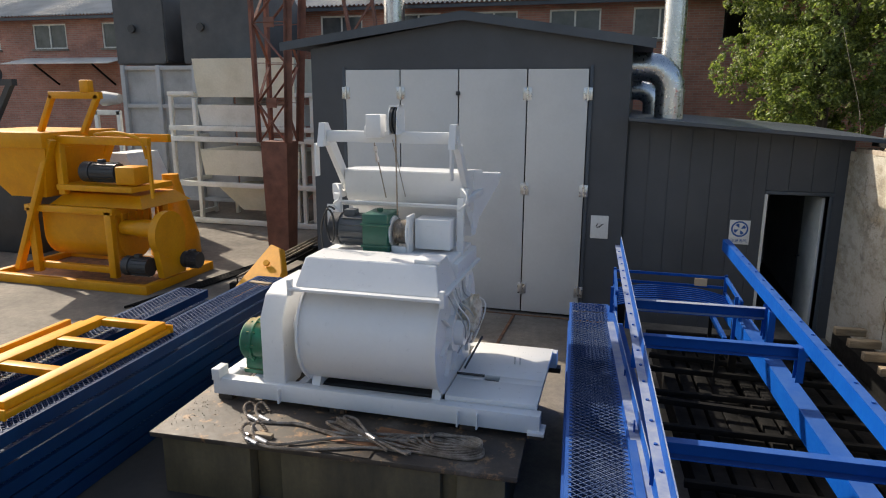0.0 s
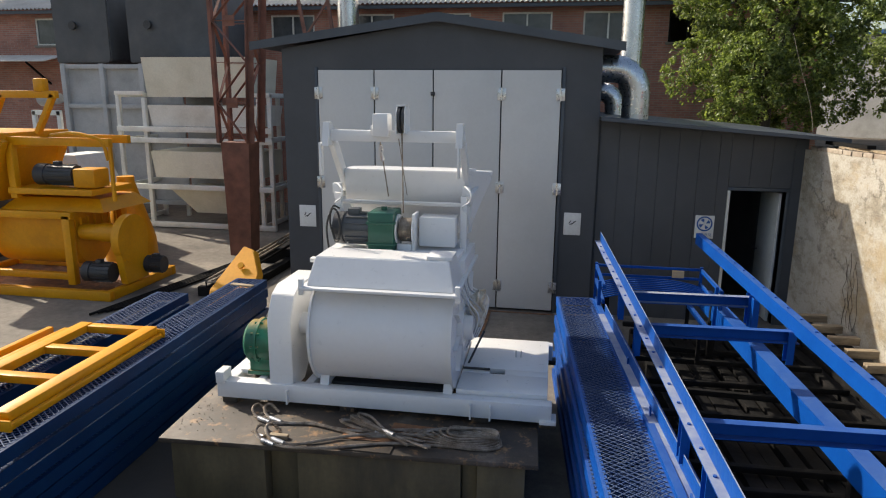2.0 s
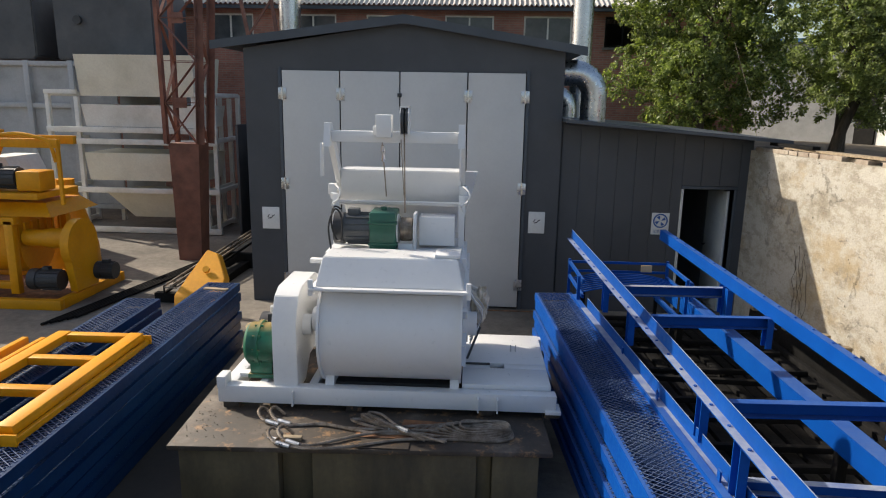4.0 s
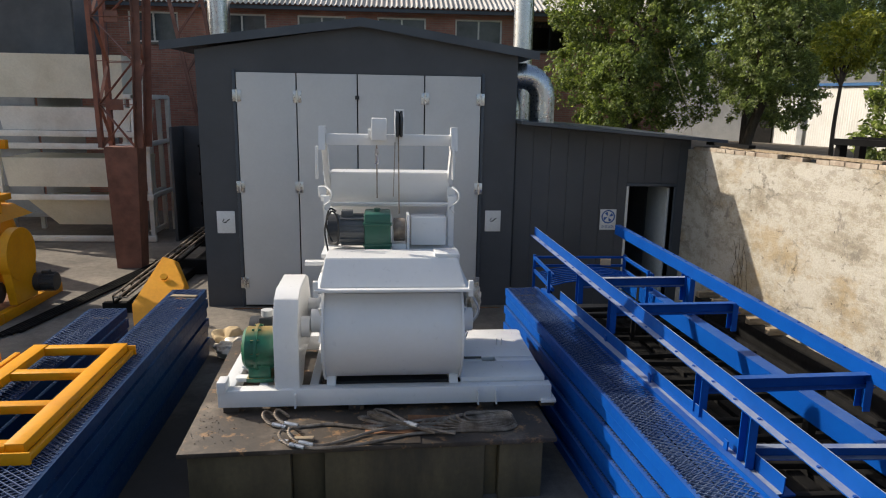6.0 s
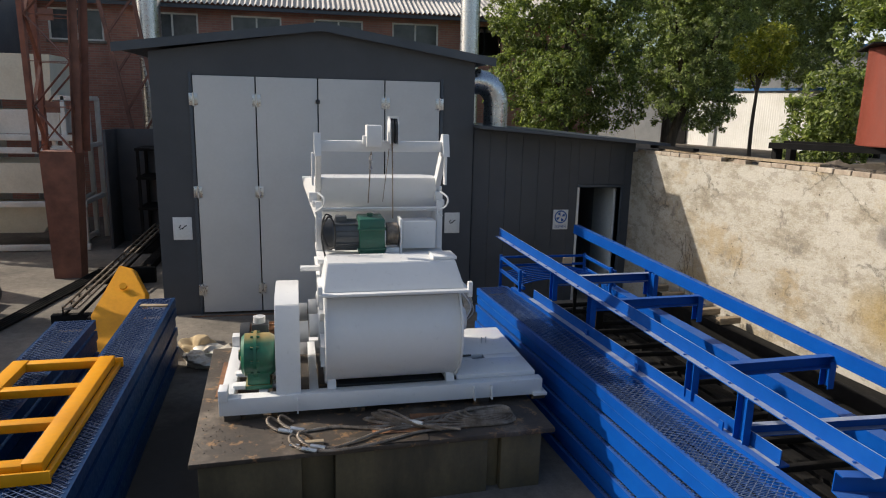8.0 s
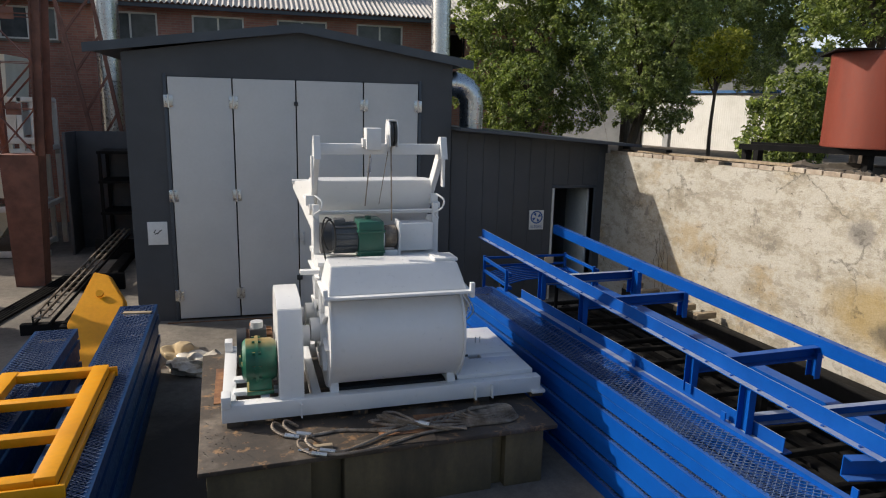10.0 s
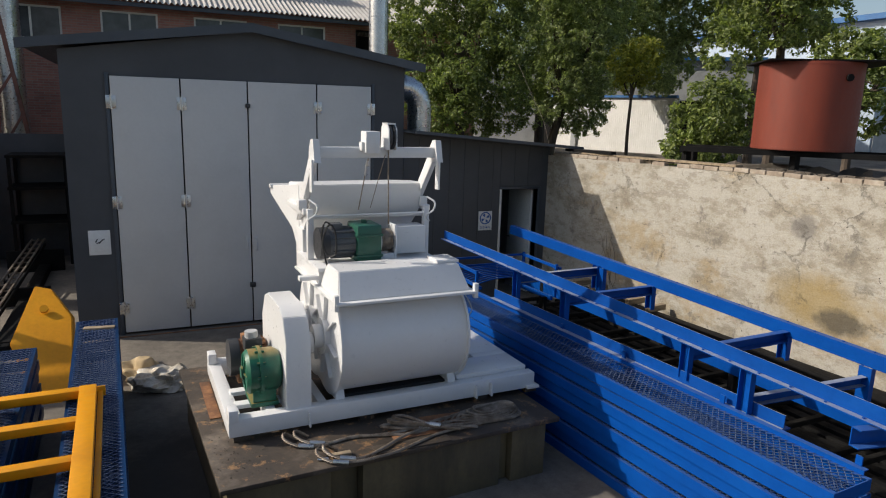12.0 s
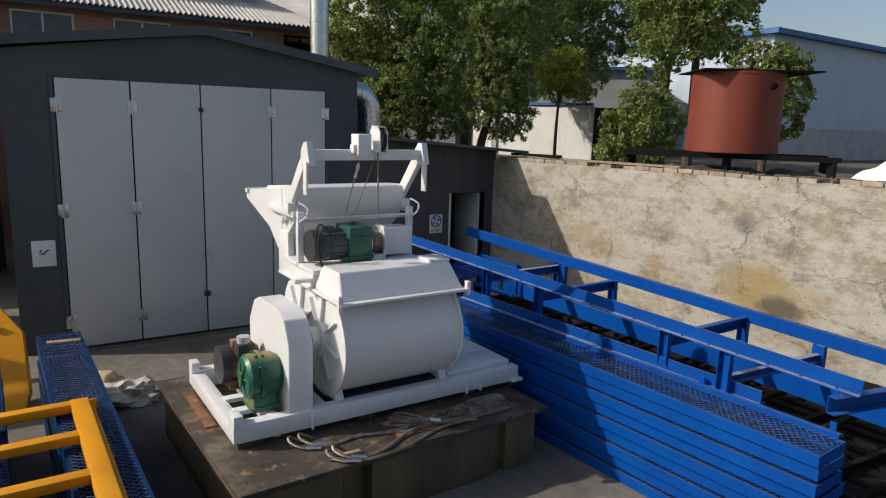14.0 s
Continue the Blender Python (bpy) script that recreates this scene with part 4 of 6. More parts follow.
for x0, z0, x1, y1, z1, r in ((-2.24, 2.97, -2.24, 5.95, 2.44, 0.006), (-2.04, 3.06, -2.03, 5.66, 2.33, 0.007), (-2.07, 3.0, -2.08, 6.05, 2.44, 0.004)):
    part("hoist_rope", tube(B(), [(x0, 5.66, z0), (x1, y1, z1)], r, 6), STEEL_ROPE, mixer)
part("turnbuckle", tube(B(), [(-2.24, 5.67, 2.95), (-2.24, 5.69, 2.90), (-2.24, 5.71, 2.86), (-2.24, 5.74, 2.80)], [0.010, 0.022, 0.012, 0.02], 8), GALV, mixer)
# hopper behind
bm = B()
prof = [(6.16, 2.34), (6.20, 2.32), (6.40, 2.16), (6.48, 2.00), (6.66, 1.98), (6.98, 2.22), (7.0, 2.60), (6.98, 2.62), (6.34, 2.68), (6.12, 2.69), (6.05, 2.68), (6.045, 2.58), (6.06, 2.49), (6.10, 2.40)]
extrude_profile(bm, prof, -2.70, -1.52)
bmesh.ops.bevel(bm, geom=bm.edges[:], offset=0.008, segments=2, affect='EDGES')
part("feed_hopper", bm, WHITE, mixer, "white sheet-steel skip hopper with sloping back")
bm = B()
hexa(bm, [(-2.705, 6.50, 2.06), (-1.515, 6.50, 2.06), (-1.37, 7.20, 2.47), (-2.86, 7.20, 2.47), (-2.705, 6.50, 2.64), (-1.515, 6.50, 2.64), (-1.37, 7.20, 2.56), (-2.86, 7.20, 2.56)])
bmesh.ops.bevel(bm, geom=bm.edges[:], offset=0.006, segments=2, affect='EDGES')
mouth = part("hopper_mouth", bm, WHITE, mixer, "flared white hopper mouth")
part("mouth_lip", box(B(), -2.87, -1.36, 7.14, 7.21, 2.53, 2.575, 0.004), WHITE, mouth)
part("hopper_rim", tube(B(), [(-2.72, 6.02, 2.355), (-1.50, 6.02, 2.355)], 0.014, 8), WHITE, mixer)
part("hopper_leg", box(B(), -2.72, -2.66, 6.30, 6.58, 1.76, 2.20, 0.004), WHITE, mixer)
for x in (-2.74, -1.50):
    part("hose", tube(B(), smooth_line([(x, 5.95, 2.55), (x + 0.06, 5.88, 2.50), (x + 0.05, 5.88, 2.42), (x - 0.02, 5.90, 2.36), (x + 0.02, 5.92, 2.30)], 5), 0.010, 6), WHITE, mixer)
for k in range(6):
    y0 = 5.22 + 0.13 * k
    part("grease_line", tube(B(), smooth_line([(-1.44, y0, 1.74), (-1.36 - 0.012 * k, y0 - 0.02, 1.62), (-1.30 + 0.01 * k, y0 + 0.03, 1.48), (-1.34, 5.44 + 0.07 * k, 1.30 - 0.03 * k), (-1.40, 5.42 + 0.09 * k, 1.16)], 5), 0.007, 6), WHITE if k % 2 else GREY_PANEL, mixer, "thin grease hose")
bm = B()
bmesh.ops.create_icosphere(bm, subdivisions=4, radius=0.105)
for v in bm.verts:
    q = v.co * (1 + 0.45 * noise.noise(v.co * 17) + 0.2 * noise.noise(v.co * 45))
    v.co = Vector((q.x * 0.8, q.y, q.z * 1.5)) + Vector((-1.31, 5.60, 1.50))
part("plastic_wrap", bm, PLASTIC_BAG, mixer, "crumpled clear plastic round a hose joint")
part("limit_bracket", box(B(), -2.82, -2.74, 6.02, 6.10, 2.44, 2.54, 0.006), WHITE, mixer)
part("limit_bracket", box(B(), -1.54, -1.46, 6.02, 6.10, 2.44, 2.54, 0.006), WHITE, mixer)
part("power_cable", tube(B(), smooth_line([(-2.62, 5.62, 2.36), (-2.68, 5.60, 2.38), (-2.71, 5.60, 2.24), (-2.66, 5.58, 2.08), (-2.60, 5.52, 2.10), (-2.60, 5.53, 2.30), (-2.66, 5.53, 2.37), (-2.72, 5.53, 2.20), (-2.68, 5.48, 1.96)], 6), 0.009, 6), RUBBER, mixer, "black looped power cable")

# ---- blue walkway panels ----
def walkway_panel(name_label, width, length, at, turn, h=0.105, paint=None, deck=None):
    """A channel-edged panel with a deck of expanded metal; its far-left corner is at the origin, running towards -y."""
    p = thing("walkway_panel", at, name_label, "walkway panel", "stacked walkway panels", turn=turn)
    x, y, z = at
    for s, xx in ((1, x + 0.004), (-1, x + width - 0.004)):
        part("side_channel", channel(B(), (xx, y, z + h / 2), (xx, y - length, z + h / 2), 0.035, h, -s), paint or BLUE, p)
    for yy in (y - 0.004, y - length + 0.004):
        part("end_channel", bar(B(), (x + 0.012, yy, z + h / 2), (x + width - 0.012, yy, z + h / 2), 0.008, h), paint or BLUE, p)
    bm = B()
    step, slant = 0.056, 0.30
    a, b = x + 0.024, x + width - 0.024
    k = -int(slant / step) - 1
    while k * step < length - 0.02:
        for d in (1, -1):
            y0, y1 = k * step, k * step + slant
            fa, fb = 0.0, 1.0
            if y0 < 0.02:
                fa = (0.02 - y0) / slant
            if y1 > length - 0.02:
                fb = (length - 0.02 - y0) / slant
            if fb - fa > 0.05:
                xa, xb = (a, b) if d > 0 else (b, a)
                bar(bm, (xa + (xb - xa) * fa, y - y0 - slant * fa, z + h + 0.004 + 0.002 * d), (xa + (xb - xa) * fb, y - y0 - slant * fb, z + h + 0.004 + 0.002 * d), 0.0055, 0.004)
        k += 1
    part("mesh_deck", bm, deck or BLUE_DUSTY, p, "diamond expanded-metal deck", "stuff", round_off=False)
    return p


LAB = "blue painted steel walkway panel with expanded-metal deck, stacked"
first = walkway_panel(LAB, 0.44, 5.62, (-0.625, 7.74, 0.920), 4.9, 0.093, BLUE, MESH_BLUE)
for i in range(8):
    copy_thing(first, pose(-0.625 + 0.010 * (-1) ** i, 7.74 - 0.015 * (i % 3), 0.805 - 0.1148 * i, 0, 0, 4.9 + 0.12 * (-1) ** i))
side = tagged(solid("edge_angle", angle_iron(B(), (0, 0, 0), (0, -5.4, 0), 0.05, 0.09, -1), BLUE), "loose blue steel edge angle along the panel stack", "steel angle")
side.matrix_basis = pose(0.072, 4.92, 0.960, 0, 0, 4.9)
for y in (7.45, 6.6, 5.6, 4.62, 3.45, 2.3):
    x = -0.145 + 0.0857 * (7.74 - y)
    t = thing("fixing_clip", (x, y, 1.02), "small blue steel fixing clip on panel edge", "clip", "fixing clips")
    part("tab", bar(B(), (x, y, 1.02), (x, y, 1.12), 0.012, 0.05, (0, 1, 0)), BLUE, t)
left1 = walkway_panel("blue steel walkway panel with mesh deck, shade put into its paint", 0.43, 6.0, (-4.97, 8.07, 0.806), 1.9, 0.106, SHADED_BLUE, MESH_BLUE)
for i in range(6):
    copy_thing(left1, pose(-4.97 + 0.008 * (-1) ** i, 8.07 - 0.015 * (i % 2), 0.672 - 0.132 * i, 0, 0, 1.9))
left2 = walkway_panel("shorter blue steel walkway panel with mesh deck", 0.43, 5.0, (-5.72, 7.35, 0.776), 1.9, 0.104, SHADED_BLUE, MESH_BLUE)
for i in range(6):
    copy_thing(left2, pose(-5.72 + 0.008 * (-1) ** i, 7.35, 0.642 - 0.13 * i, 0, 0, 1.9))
offcut = tagged(solid("wood_offcut", box(B(), -0.16, 0.16, -0.04, 0.04, 0, 0.018, 0.003), WOOD), "thin pale wood offcut lying on blue panels", "offcut")
offcut.matrix_basis = pose(-4.72, 7.72, 0.916, 0, 0, -8)

# ---- yellow frame lying on the panels ----
yf = thing("ladder_section", (-5.1, 4.7, 0.915), "yellow painted ladder-like steel section lying on blue panels", "steel section", turn=1.5)
for z, dx in ((0.975, 0.0),):
    for x in (-5.42, -4.69):
        part("long_beam", bar(B(), (x, 3.72, 1.00), (x, 5.70, 1.00), 0.13, 0.08, r=0.005), YELLOW, yf)
    for y in (3.76, 4.40, 5.05, 5.66):
        part("cross_beam", bar(B(), (-5.38, y, 0.995), (-4.75, y, 0.995), 0.10, 0.07, r=0.004), YELLOW, yf)
part("lower_beam", bar(B(), (-4.60, 3.66, 0.94), (-4.60, 5.72, 0.94), 0.04, 0.05, r=0.003), YELLOW, yf)
part("end_plate", bar(B(), (-5.50, 3.66, 0.96), (-4.56, 3.66, 0.96), 0.02, 0.09, r=0.003), YELLOW, yf)
part("end_plate", bar(B(), (-5.42, 5.72, 0.96), (-4.56, 5.72, 0.96), 0.02, 0.09, r=0.003), YELLOW, yf)
part("side_beam", bar(B(), (-5.78, 3.7, 0.955), (-5.78, 5.62, 0.955), 0.06, 0.08, r=0.004), YELLOW, yf)
part("side_beam", bar(B(), (-5.60, 4.1, 0.955), (-5.60, 5.62, 0.955), 0.05, 0.08, r=0.004), YELLOW, yf)

# ---- yellow guard cover standing behind the panels ----
gc = thing("guard_cover", (-5.3, 8.5, 0), "yellow painted sheet-steel guard cover standing on end", "guard cover")
bm = B()
prof = [(-5.53, 1.05), (-5.34, 1.01), (-5.09, 0.73), (-5.06, 0.22), (-5.16, 0.0), (-5.46, 0.0), (-5.75, 0.53)]
A = [bm.verts.new((x, 7.94 + 1.40 * z, z)) for x, z in prof]
C = [bm.verts.new((x + 0.02, 8.08 + 1.40 * z, max(0.0, z - 0.07))) for x, z in prof]
bm.faces.new(A)
bm.faces.new(C[::-1])
for i in range(len(A)):
    bm.faces.new((A[i], A[(i + 1) % len(A)], C[(i + 1) % len(A)], C[i]))
bmesh.ops.bevel(bm, geom=bm.edges[:], offset=0.012, segments=2, affect='EDGES')
part("shell", bm, YELLOW, gc)
part("boss", tube(B(), [(-5.40, 9.05, 0.82), (-5.40, 9.02, 0.845)], 0.05, 14), YELLOW, gc)

# ---- blue conveyor frame ----
cf = thing("conveyor_frame", (0.75, 5.5, 0.5), "long blue painted steel conveyor frame with upper and lower rails", "steel frame")


def near_pt(y, dx=0.0, dz=0.0):
    return (-0.10 + 0.073 * (8.55 - y) + dx, y, 1.622 - 0.0275 * (8.55 - y) + dz)


def far_pt(y, dx=0.0, dz=0.0):
    return (1.11 + 0.100 * (8.70 - y) + dx, y, 1.622 - 0.0490 * (8.70 - y) + dz)


part("upper_rail", foot_angle(B(), near_pt(8.55), near_pt(2.15), 0.060, 0.125), BLUE_DUSTY, cf, "dusty blue angle rail with a bolted foot")
part("upper_rail", angle_iron(B(), far_pt(8.70), far_pt(0.6), 0.065, 0.135, -1), BLUE, cf)
for k in range(22):
    y = 8.2 - k * 0.28
    part("bolt", tube(B(), [near_pt(y, -0.030, -0.056), near_pt(y, -0.030, -0.046)], 0.012, 6), BLUE, cf)
    part("bolt", tube(B(), [far_pt(y, 0.04, 0.067), far_pt(y, 0.04, 0.077)], 0.012, 6), BLUE, cf)
part("lower_rail", foot_angle(B(), near_pt(6.95, -0.11, -0.445), near_pt(2.93, 0.03, -0.385), 0.07, 0.12), BLUE_DUSTY, cf)
part("lower_plate", bar(B(), near_pt(6.95, -0.075, -0.513), near_pt(2.93, 0.065, -0.453), 0.10, 0.012), BLUE, cf)
part("lower_rail", channel(B(), far_pt(8.3, -0.02, -0.66), far_pt(0.8, -0.06, -0.50), 0.14, 0.20, -1), BLUE, cf)
for y, z in ((6.66, 1.385), (5.70, 1.365), (3.94, 1.325)):
    a, c = near_pt(y, 0.02), far_pt(y + 0.06, 0.06)
    part("cross_beam", channel(B(), (a[0], y, z), (c[0], y + 0.06, z), 0.06, 0.11, 1), BLUE if y < 6.5 else BLUE_DUSTY, cf)
    for x, yy, top in ((a[0] + 0.01, y - 0.02, min(z + 0.10, a[2] - 0.06)), (c[0] - 0.04, y + 0.03, min(z + 0.10, c[2] - 0.06))):
        part("bracket", channel(B(), (x, yy, z - 0.24), (x, yy, top), 0.05, 0.11, 1, up=(0, 1, 0)), BLUE, cf)
for y in (3.31,):
    part("upright", channel(B(), near_pt(y - 0.05, 0.0, -0.44), near_pt(y - 0.05, 0.0, -0.06), 0.05, 0.12, 1, up=(0, 1, 0)), BLUE, cf)
for y in (6.60, 3.18, 1.4):
    part("upright", channel(B(), far_pt(y, -0.02, -0.50), far_pt(y, -0.02, -0.07), 0.05, 0.12, -1, up=(0, 1, 0)), BLUE, cf)
part("end_beam", channel(B(), (0.18, 2.30, 1.30), (1.75, 2.02, 1.28), 0.07, 0.14, 1), BLUE, cf)
part("tie_beam", channel(B(), near_pt(3.31, 0.03, -0.36), far_pt(3.20, 0.0, -0.20), 0.05, 0.09, 1), BLUE_DUSTY, cf)
for pt, y in ((near_pt, 7.8), (near_pt, 4.5), (far_pt, 7.8), (far_pt, 4.5), (far_pt, 1.2)):
    x, _, z = pt(y)
    part("trestle", box(B(), x - 0.03, x + 0.05, y - 0.04, y + 0.04, 0.30, z - 0.55, 0.004), BLACK_STEEL, cf)

# guard cage at the far end
gcage = thing("guard_cage", (0.45, 7.980, 0.9), "blue painted rectangular guard cage with curved round bars", "guard cage")
for z in (1.30, 1.18):
    part("rim", bar(B(), (-0.14, 8.300, z), (1.13, 8.300, z), 0.03, 0.03), BLUE, gcage)
for x in (-0.14, 1.13):
    part("side_rim", bar(B(), (x, 8.300, 1.30), (x + 0.05, 7.340, 1.28), 0.03, 0.04), BLUE, gcage)
    part("side_rim", bar(B(), (x, 8.300, 1.12), (x + 0.05, 7.340, 1.10), 0.03, 0.04), BLUE, gcage)
    for y in (8.280, 7.380):
        part("corner_post", bar(B(), (x, y, 0.86), (x, y, 1.34), 0.035, 0.035), BLUE, gcage)
for k in range(9):
    y = 8.180 - k * 0.085
    part("round_bar", tube(B(), smooth_line([(-0.12, y, 1.10), (0.15, y, 1.165), (0.45, y, 1.18), (0.85, y, 1.165), (1.14, y, 1.10)], 4), 0.010, 6), BLUE, gcage)
part("tag_board", box(B(), 0.78, 0.92, 8.230, 8.245, 1.20, 1.29), CARD, gcage, "small pale wooden tag")
for x in (-0.12, 1.0):
    part("skid", bar(B(), (x, 8.280, 0.86), (x + 0.05, 7.340, 0.86), 0.04, 0.06), BLUE, gcage)
    for y in (8.230, 7.430):
        part("stand", box(B(), x - 0.02, x + 0.02, y - 0.02, y + 0.02, 0.40, 0.86), BLACK_STEEL, gcage)

# black tubes and timbers beneath
rng = random.Random(5)
for k in range(18):
    y = 8.9 - k * 0.45 + rng.uniform(-0.1, 0.1)
    z = 0.30 + 0.05 * (k % 2)
    x0 = 0.30 + 0.06 * (8 - y) + rng.uniform(-0.1, 0.1)
    x1 = 2.55 + 0.085 * (8 - y) - rng.uniform(0.05, 0.35)
    bt = solid("black_tube", bar(B(), (x0, y, z + 0.03), (x1, y + rng.uniform(-0.12, 0.12), z + 0.03), 0.06, 0.06, r=0.006), BLACK_STEEL, "black square steel tube lying on timbers", "steel tube", "", "black steel tubes")
for k in range(12):
    x = 0.42 + 0.165 * k
    a, b = rng.uniform(-0.03, 0.03), rng.uniform(-0.03, 0.03)
    h = rng.choice((0.24, 0.27, 0.28))
    solid("steel_section", bar(B(), (x + a, 9.2 - rng.uniform(0, 0.6), h / 2), (x + 0.66 + b, 0.8, h / 2), 0.13, h, r=0.006), BLACK_STEEL, "long black steel box section lying on the ground", "steel section", "", "steel sections on ground")
for k in range(5):
    y = 8.8 - k * 0.42
    x = wall_x(y) - 0.34
    solid("timber_block", bar(B(), (x - 0.12, y, 0.612), (x + 0.22, y + 0.03, 0.612), 0.09, 0.09, r=0.006), WOOD, "weathered timber block lying on black beams", "timber", "", "timber blocks")
# beams at the wall, extra ones added on top to darken its shadowed foot
for off, z0, h, w in ((0.62, 0.0, 0.30, 0.14), (0.44, 0.0, 0.34, 0.14), (0.26, 0.0, 0.30, 0.14), (0.36, 0.345, 0.22, 0.16), (0.16, 0.30, 0.20, 0.12)):
    solid("steel_beam", bar(B(), (wall_x(9.0) - off, 9.0 - 0.3 * z0, z0 + h / 2), (wall_x(-0.5) - off, -0.5, z0 + h / 2), w, h, r=0.006), BLACK_STEEL, "black steel beam stacked along foot of wall", "steel beam", "", "beams along the wall")
solid("cardboard_sheet", box(B(), 0.2, 0.85, 6.5, 7.3, 0.002, 0.012), CARD, "flattened cardboard sheet on the ground", "cardboard")

# ---- steel rope slings on the plinth ----
def rope(pts, r=0.012):
    """Three strands laid round one another along a soft curve."""
    s = thing("wire_sling", Vector(pts[0]), "bundled steel wire rope sling lying on the plinth", "wire rope", "wire rope slings")
    line = smooth_line(pts, 24)
    bm = B()
    for j in range(3):
        run, strand = 0.0, []
        for i, p in enumerate(line):
            d = line[min(i + 1, len(line) - 1)] - line[max(i - 1, 0)]
            if i:
                run += (p - line[i - 1]).length
            side = d.cross(Vector((0, 0, 1))).normalized()
            up = side.cross(d).normalized()
            a = j * math.tau / 3 + run * math.tau / 0.075
            strand.append(p + (side * math.cos(a) + up * math.sin(a)) * r * 0.52)
        tube(bm, strand, r * 0.56, 5)
    part("rope", bm, STEEL_ROPE, s)
    return s


Z = 0.614
for k in range(7):
    cx, cy = -1.42 + 0.03 * k, 4.74 + 0.012 * k
    rx, ry = 0.42 - 0.035 * k, 0.13 - 0.006 * k
    pts = []
    for j in range(15):
        a = math.radians(200 - j * 26 + 6 * k)
        pts.append((cx + rx * math.cos(a), cy + ry * math.sin(a) + 0.02 * math.sin(3 * a + k), Z + 0.008 * k))
    rope(pts, 0.011)
for k, (x0, y0, x1, y1) in enumerate(((-3.22, 4.98, -1.9, 4.72), (-3.12, 5.00, -1.7, 4.80), (-3.02, 4.62, -1.55, 4.58), (-2.95, 4.66, -1.5, 4.84))):
    pts = [(x0 + 0.12, y0 - 0.06, Z), (x0 + 0.02, y0 - 0.02, Z + 0.05), (x0, y0 - 0.10, Z + 0.04), (x0 + 0.10, y0 - 0.20, Z + 0.01), (x0 + 0.28, y0 - 0.24, Z)]
    for j in range(1, 7):
        f = j / 6
        pts.append((x0 + 0.28 + (x1 - x0 - 0.28) * f, y0 - 0.24 + (y1 - y0 + 0.24) * f + 0.05 * math.sin(6 * f + k * 1.7), Z + 0.006 * k))
    s = rope(pts, 0.0135)
    part("ferrule", tube(B(), [Vector(pts[3]) + Vector((0.0, 0, 0.004)), Vector(pts[4]) + Vector((-0.06, 0, 0.004))], 0.020, 10), GALV, s, "crimped bright metal ferrule")
rs = random.Random(21)
for k in range(4):
    x0, y0 = -2.36 + 0.045 * k + rs.uniform(-0.03, 0.03), 4.80 + 0.03 * k + rs.uniform(-0.02, 0.02)
    a = radians(-14 - 5 * k + rs.uniform(-4, 4))
    d, e = Vector((math.cos(a), math.sin(a), 0)), Vector((-math.sin(a), math.cos(a), 0))
    o = Vector((x0, y0, Z + 0.012 * k))
    w = rs.uniform(0.030, 0.045)
    pts = [o + d * 0.62 - e * 0.02, o + d * 0.40 - e * 0.012, o + d * 0.26 - e * w * 0.6 + Vector((0, 0, 0.02)), o + d * 0.10 - e * w + Vector((0, 0, 0.045)), o + Vector((0, 0, 0.05)), o + d * 0.10 + e * w + Vector((0, 0, 0.045)), o + d * 0.26 + e * w * 0.5 + Vector((0, 0, 0.02)), o + d * 0.42 + e * 0.012, o + d * (0.62 + 0.05 * k) + e * rs.uniform(0.0, 0.08)]
    s = rope([p if p.z >= Z else Vector((p.x, p.y, Z)) for p in pts], 0.0125)
    part("ferrule", tube(B(), [o + d * 0.34 + Vector((0, 0, 0.012)), o + d * 0.44 + Vector((0, 0, 0.010))], 0.022, 10), GALV, s, "crimped bright metal ferrule")
solid("wood_chip", box(B(), -2.90, -2.74, 4.50, 4.55, 0.602, 0.635, 0.004), WOOD, "small pale wood block lying on plinth", "wood block")
solid("rust_plate", box(B(), -2.32, -1.55, 4.62, 4.80, 0.602, 0.608, 0.002), RUST, "thin rusty steel plate lying on plinth", "plate")
solid("paving_slab", box(B(), -2.55, -1.85, 4.44, 4.58, 0.602, 0.612, 0.003), PLATE_RUST, "thin dark slab on plinth edge", "slab")

solid("rust_plate", bar(B(), (-1.95, 4.88, 0.605), (-1.25, 4.84, 0.605), 0.16, 0.006), RUST, "thin rusty steel plate lying on plinth", "plate")
solid("rust_plate", bar(B(), (-3.70, 5.6, 0.606), (-3.72, 6.5, 0.606), 0.10, 0.006), RUST, "narrow rusty steel strip on plinth edge", "plate")
solid("shackle_pin", tube(B(), [(-3.02, 4.52, 0.618), (-2.94, 4.49, 0.618)], 0.014, 8), GALV, "short bright steel shackle pin on plinth", "pin")
rc = random.Random(33)
bm = B()
for k in range(420):
    if k < 300:
        x, y, z = rc.uniform(-3.72, -0.85), rc.uniform(4.50, 5.05), 0.602
        if rc.random() < 0.3:
            x, y = rc.uniform(-3.80, -3.62), rc.uniform(4.6, 6.8)
    else:
        x, y, z = rc.uniform(-5.0, -3.9), rc.uniform(7.6, 9.6), 0.0
    r = rc.uniform(0.003, 0.009)
    v = [bm.verts.new((x + r * rc.uniform(0.6, 1.3) * math.cos(a), y + r * rc.uniform(0.6, 1.3) * math.sin(a), z)) for a in (0, 2.1, 4.2)]
    t = bm.verts.new((x, y, z + r * 0.8))
    for i in range(3):
        bm.faces.new((v[i], v[(i + 1) % 3], t))
solid("crumbs", bm, SOIL, "scattered crumbs of rust and dry cement", "debris", "stuff")

# ---- crumpled bag ----
bm = B()
bmesh.ops.create_icosphere(bm, subdivisions=4, radius=0.22)
for v in bm.verts:
    q = v.co.copy()
    f = 1 + 0.5 * noise.noise(q * 7) + 0.25 * noise.noise(q * 19)
    v.co = Vector((q.x * f * 1.6, q.y * f * 1.1, max(0.0, (q.z + 0.10) * f * 0.75)))
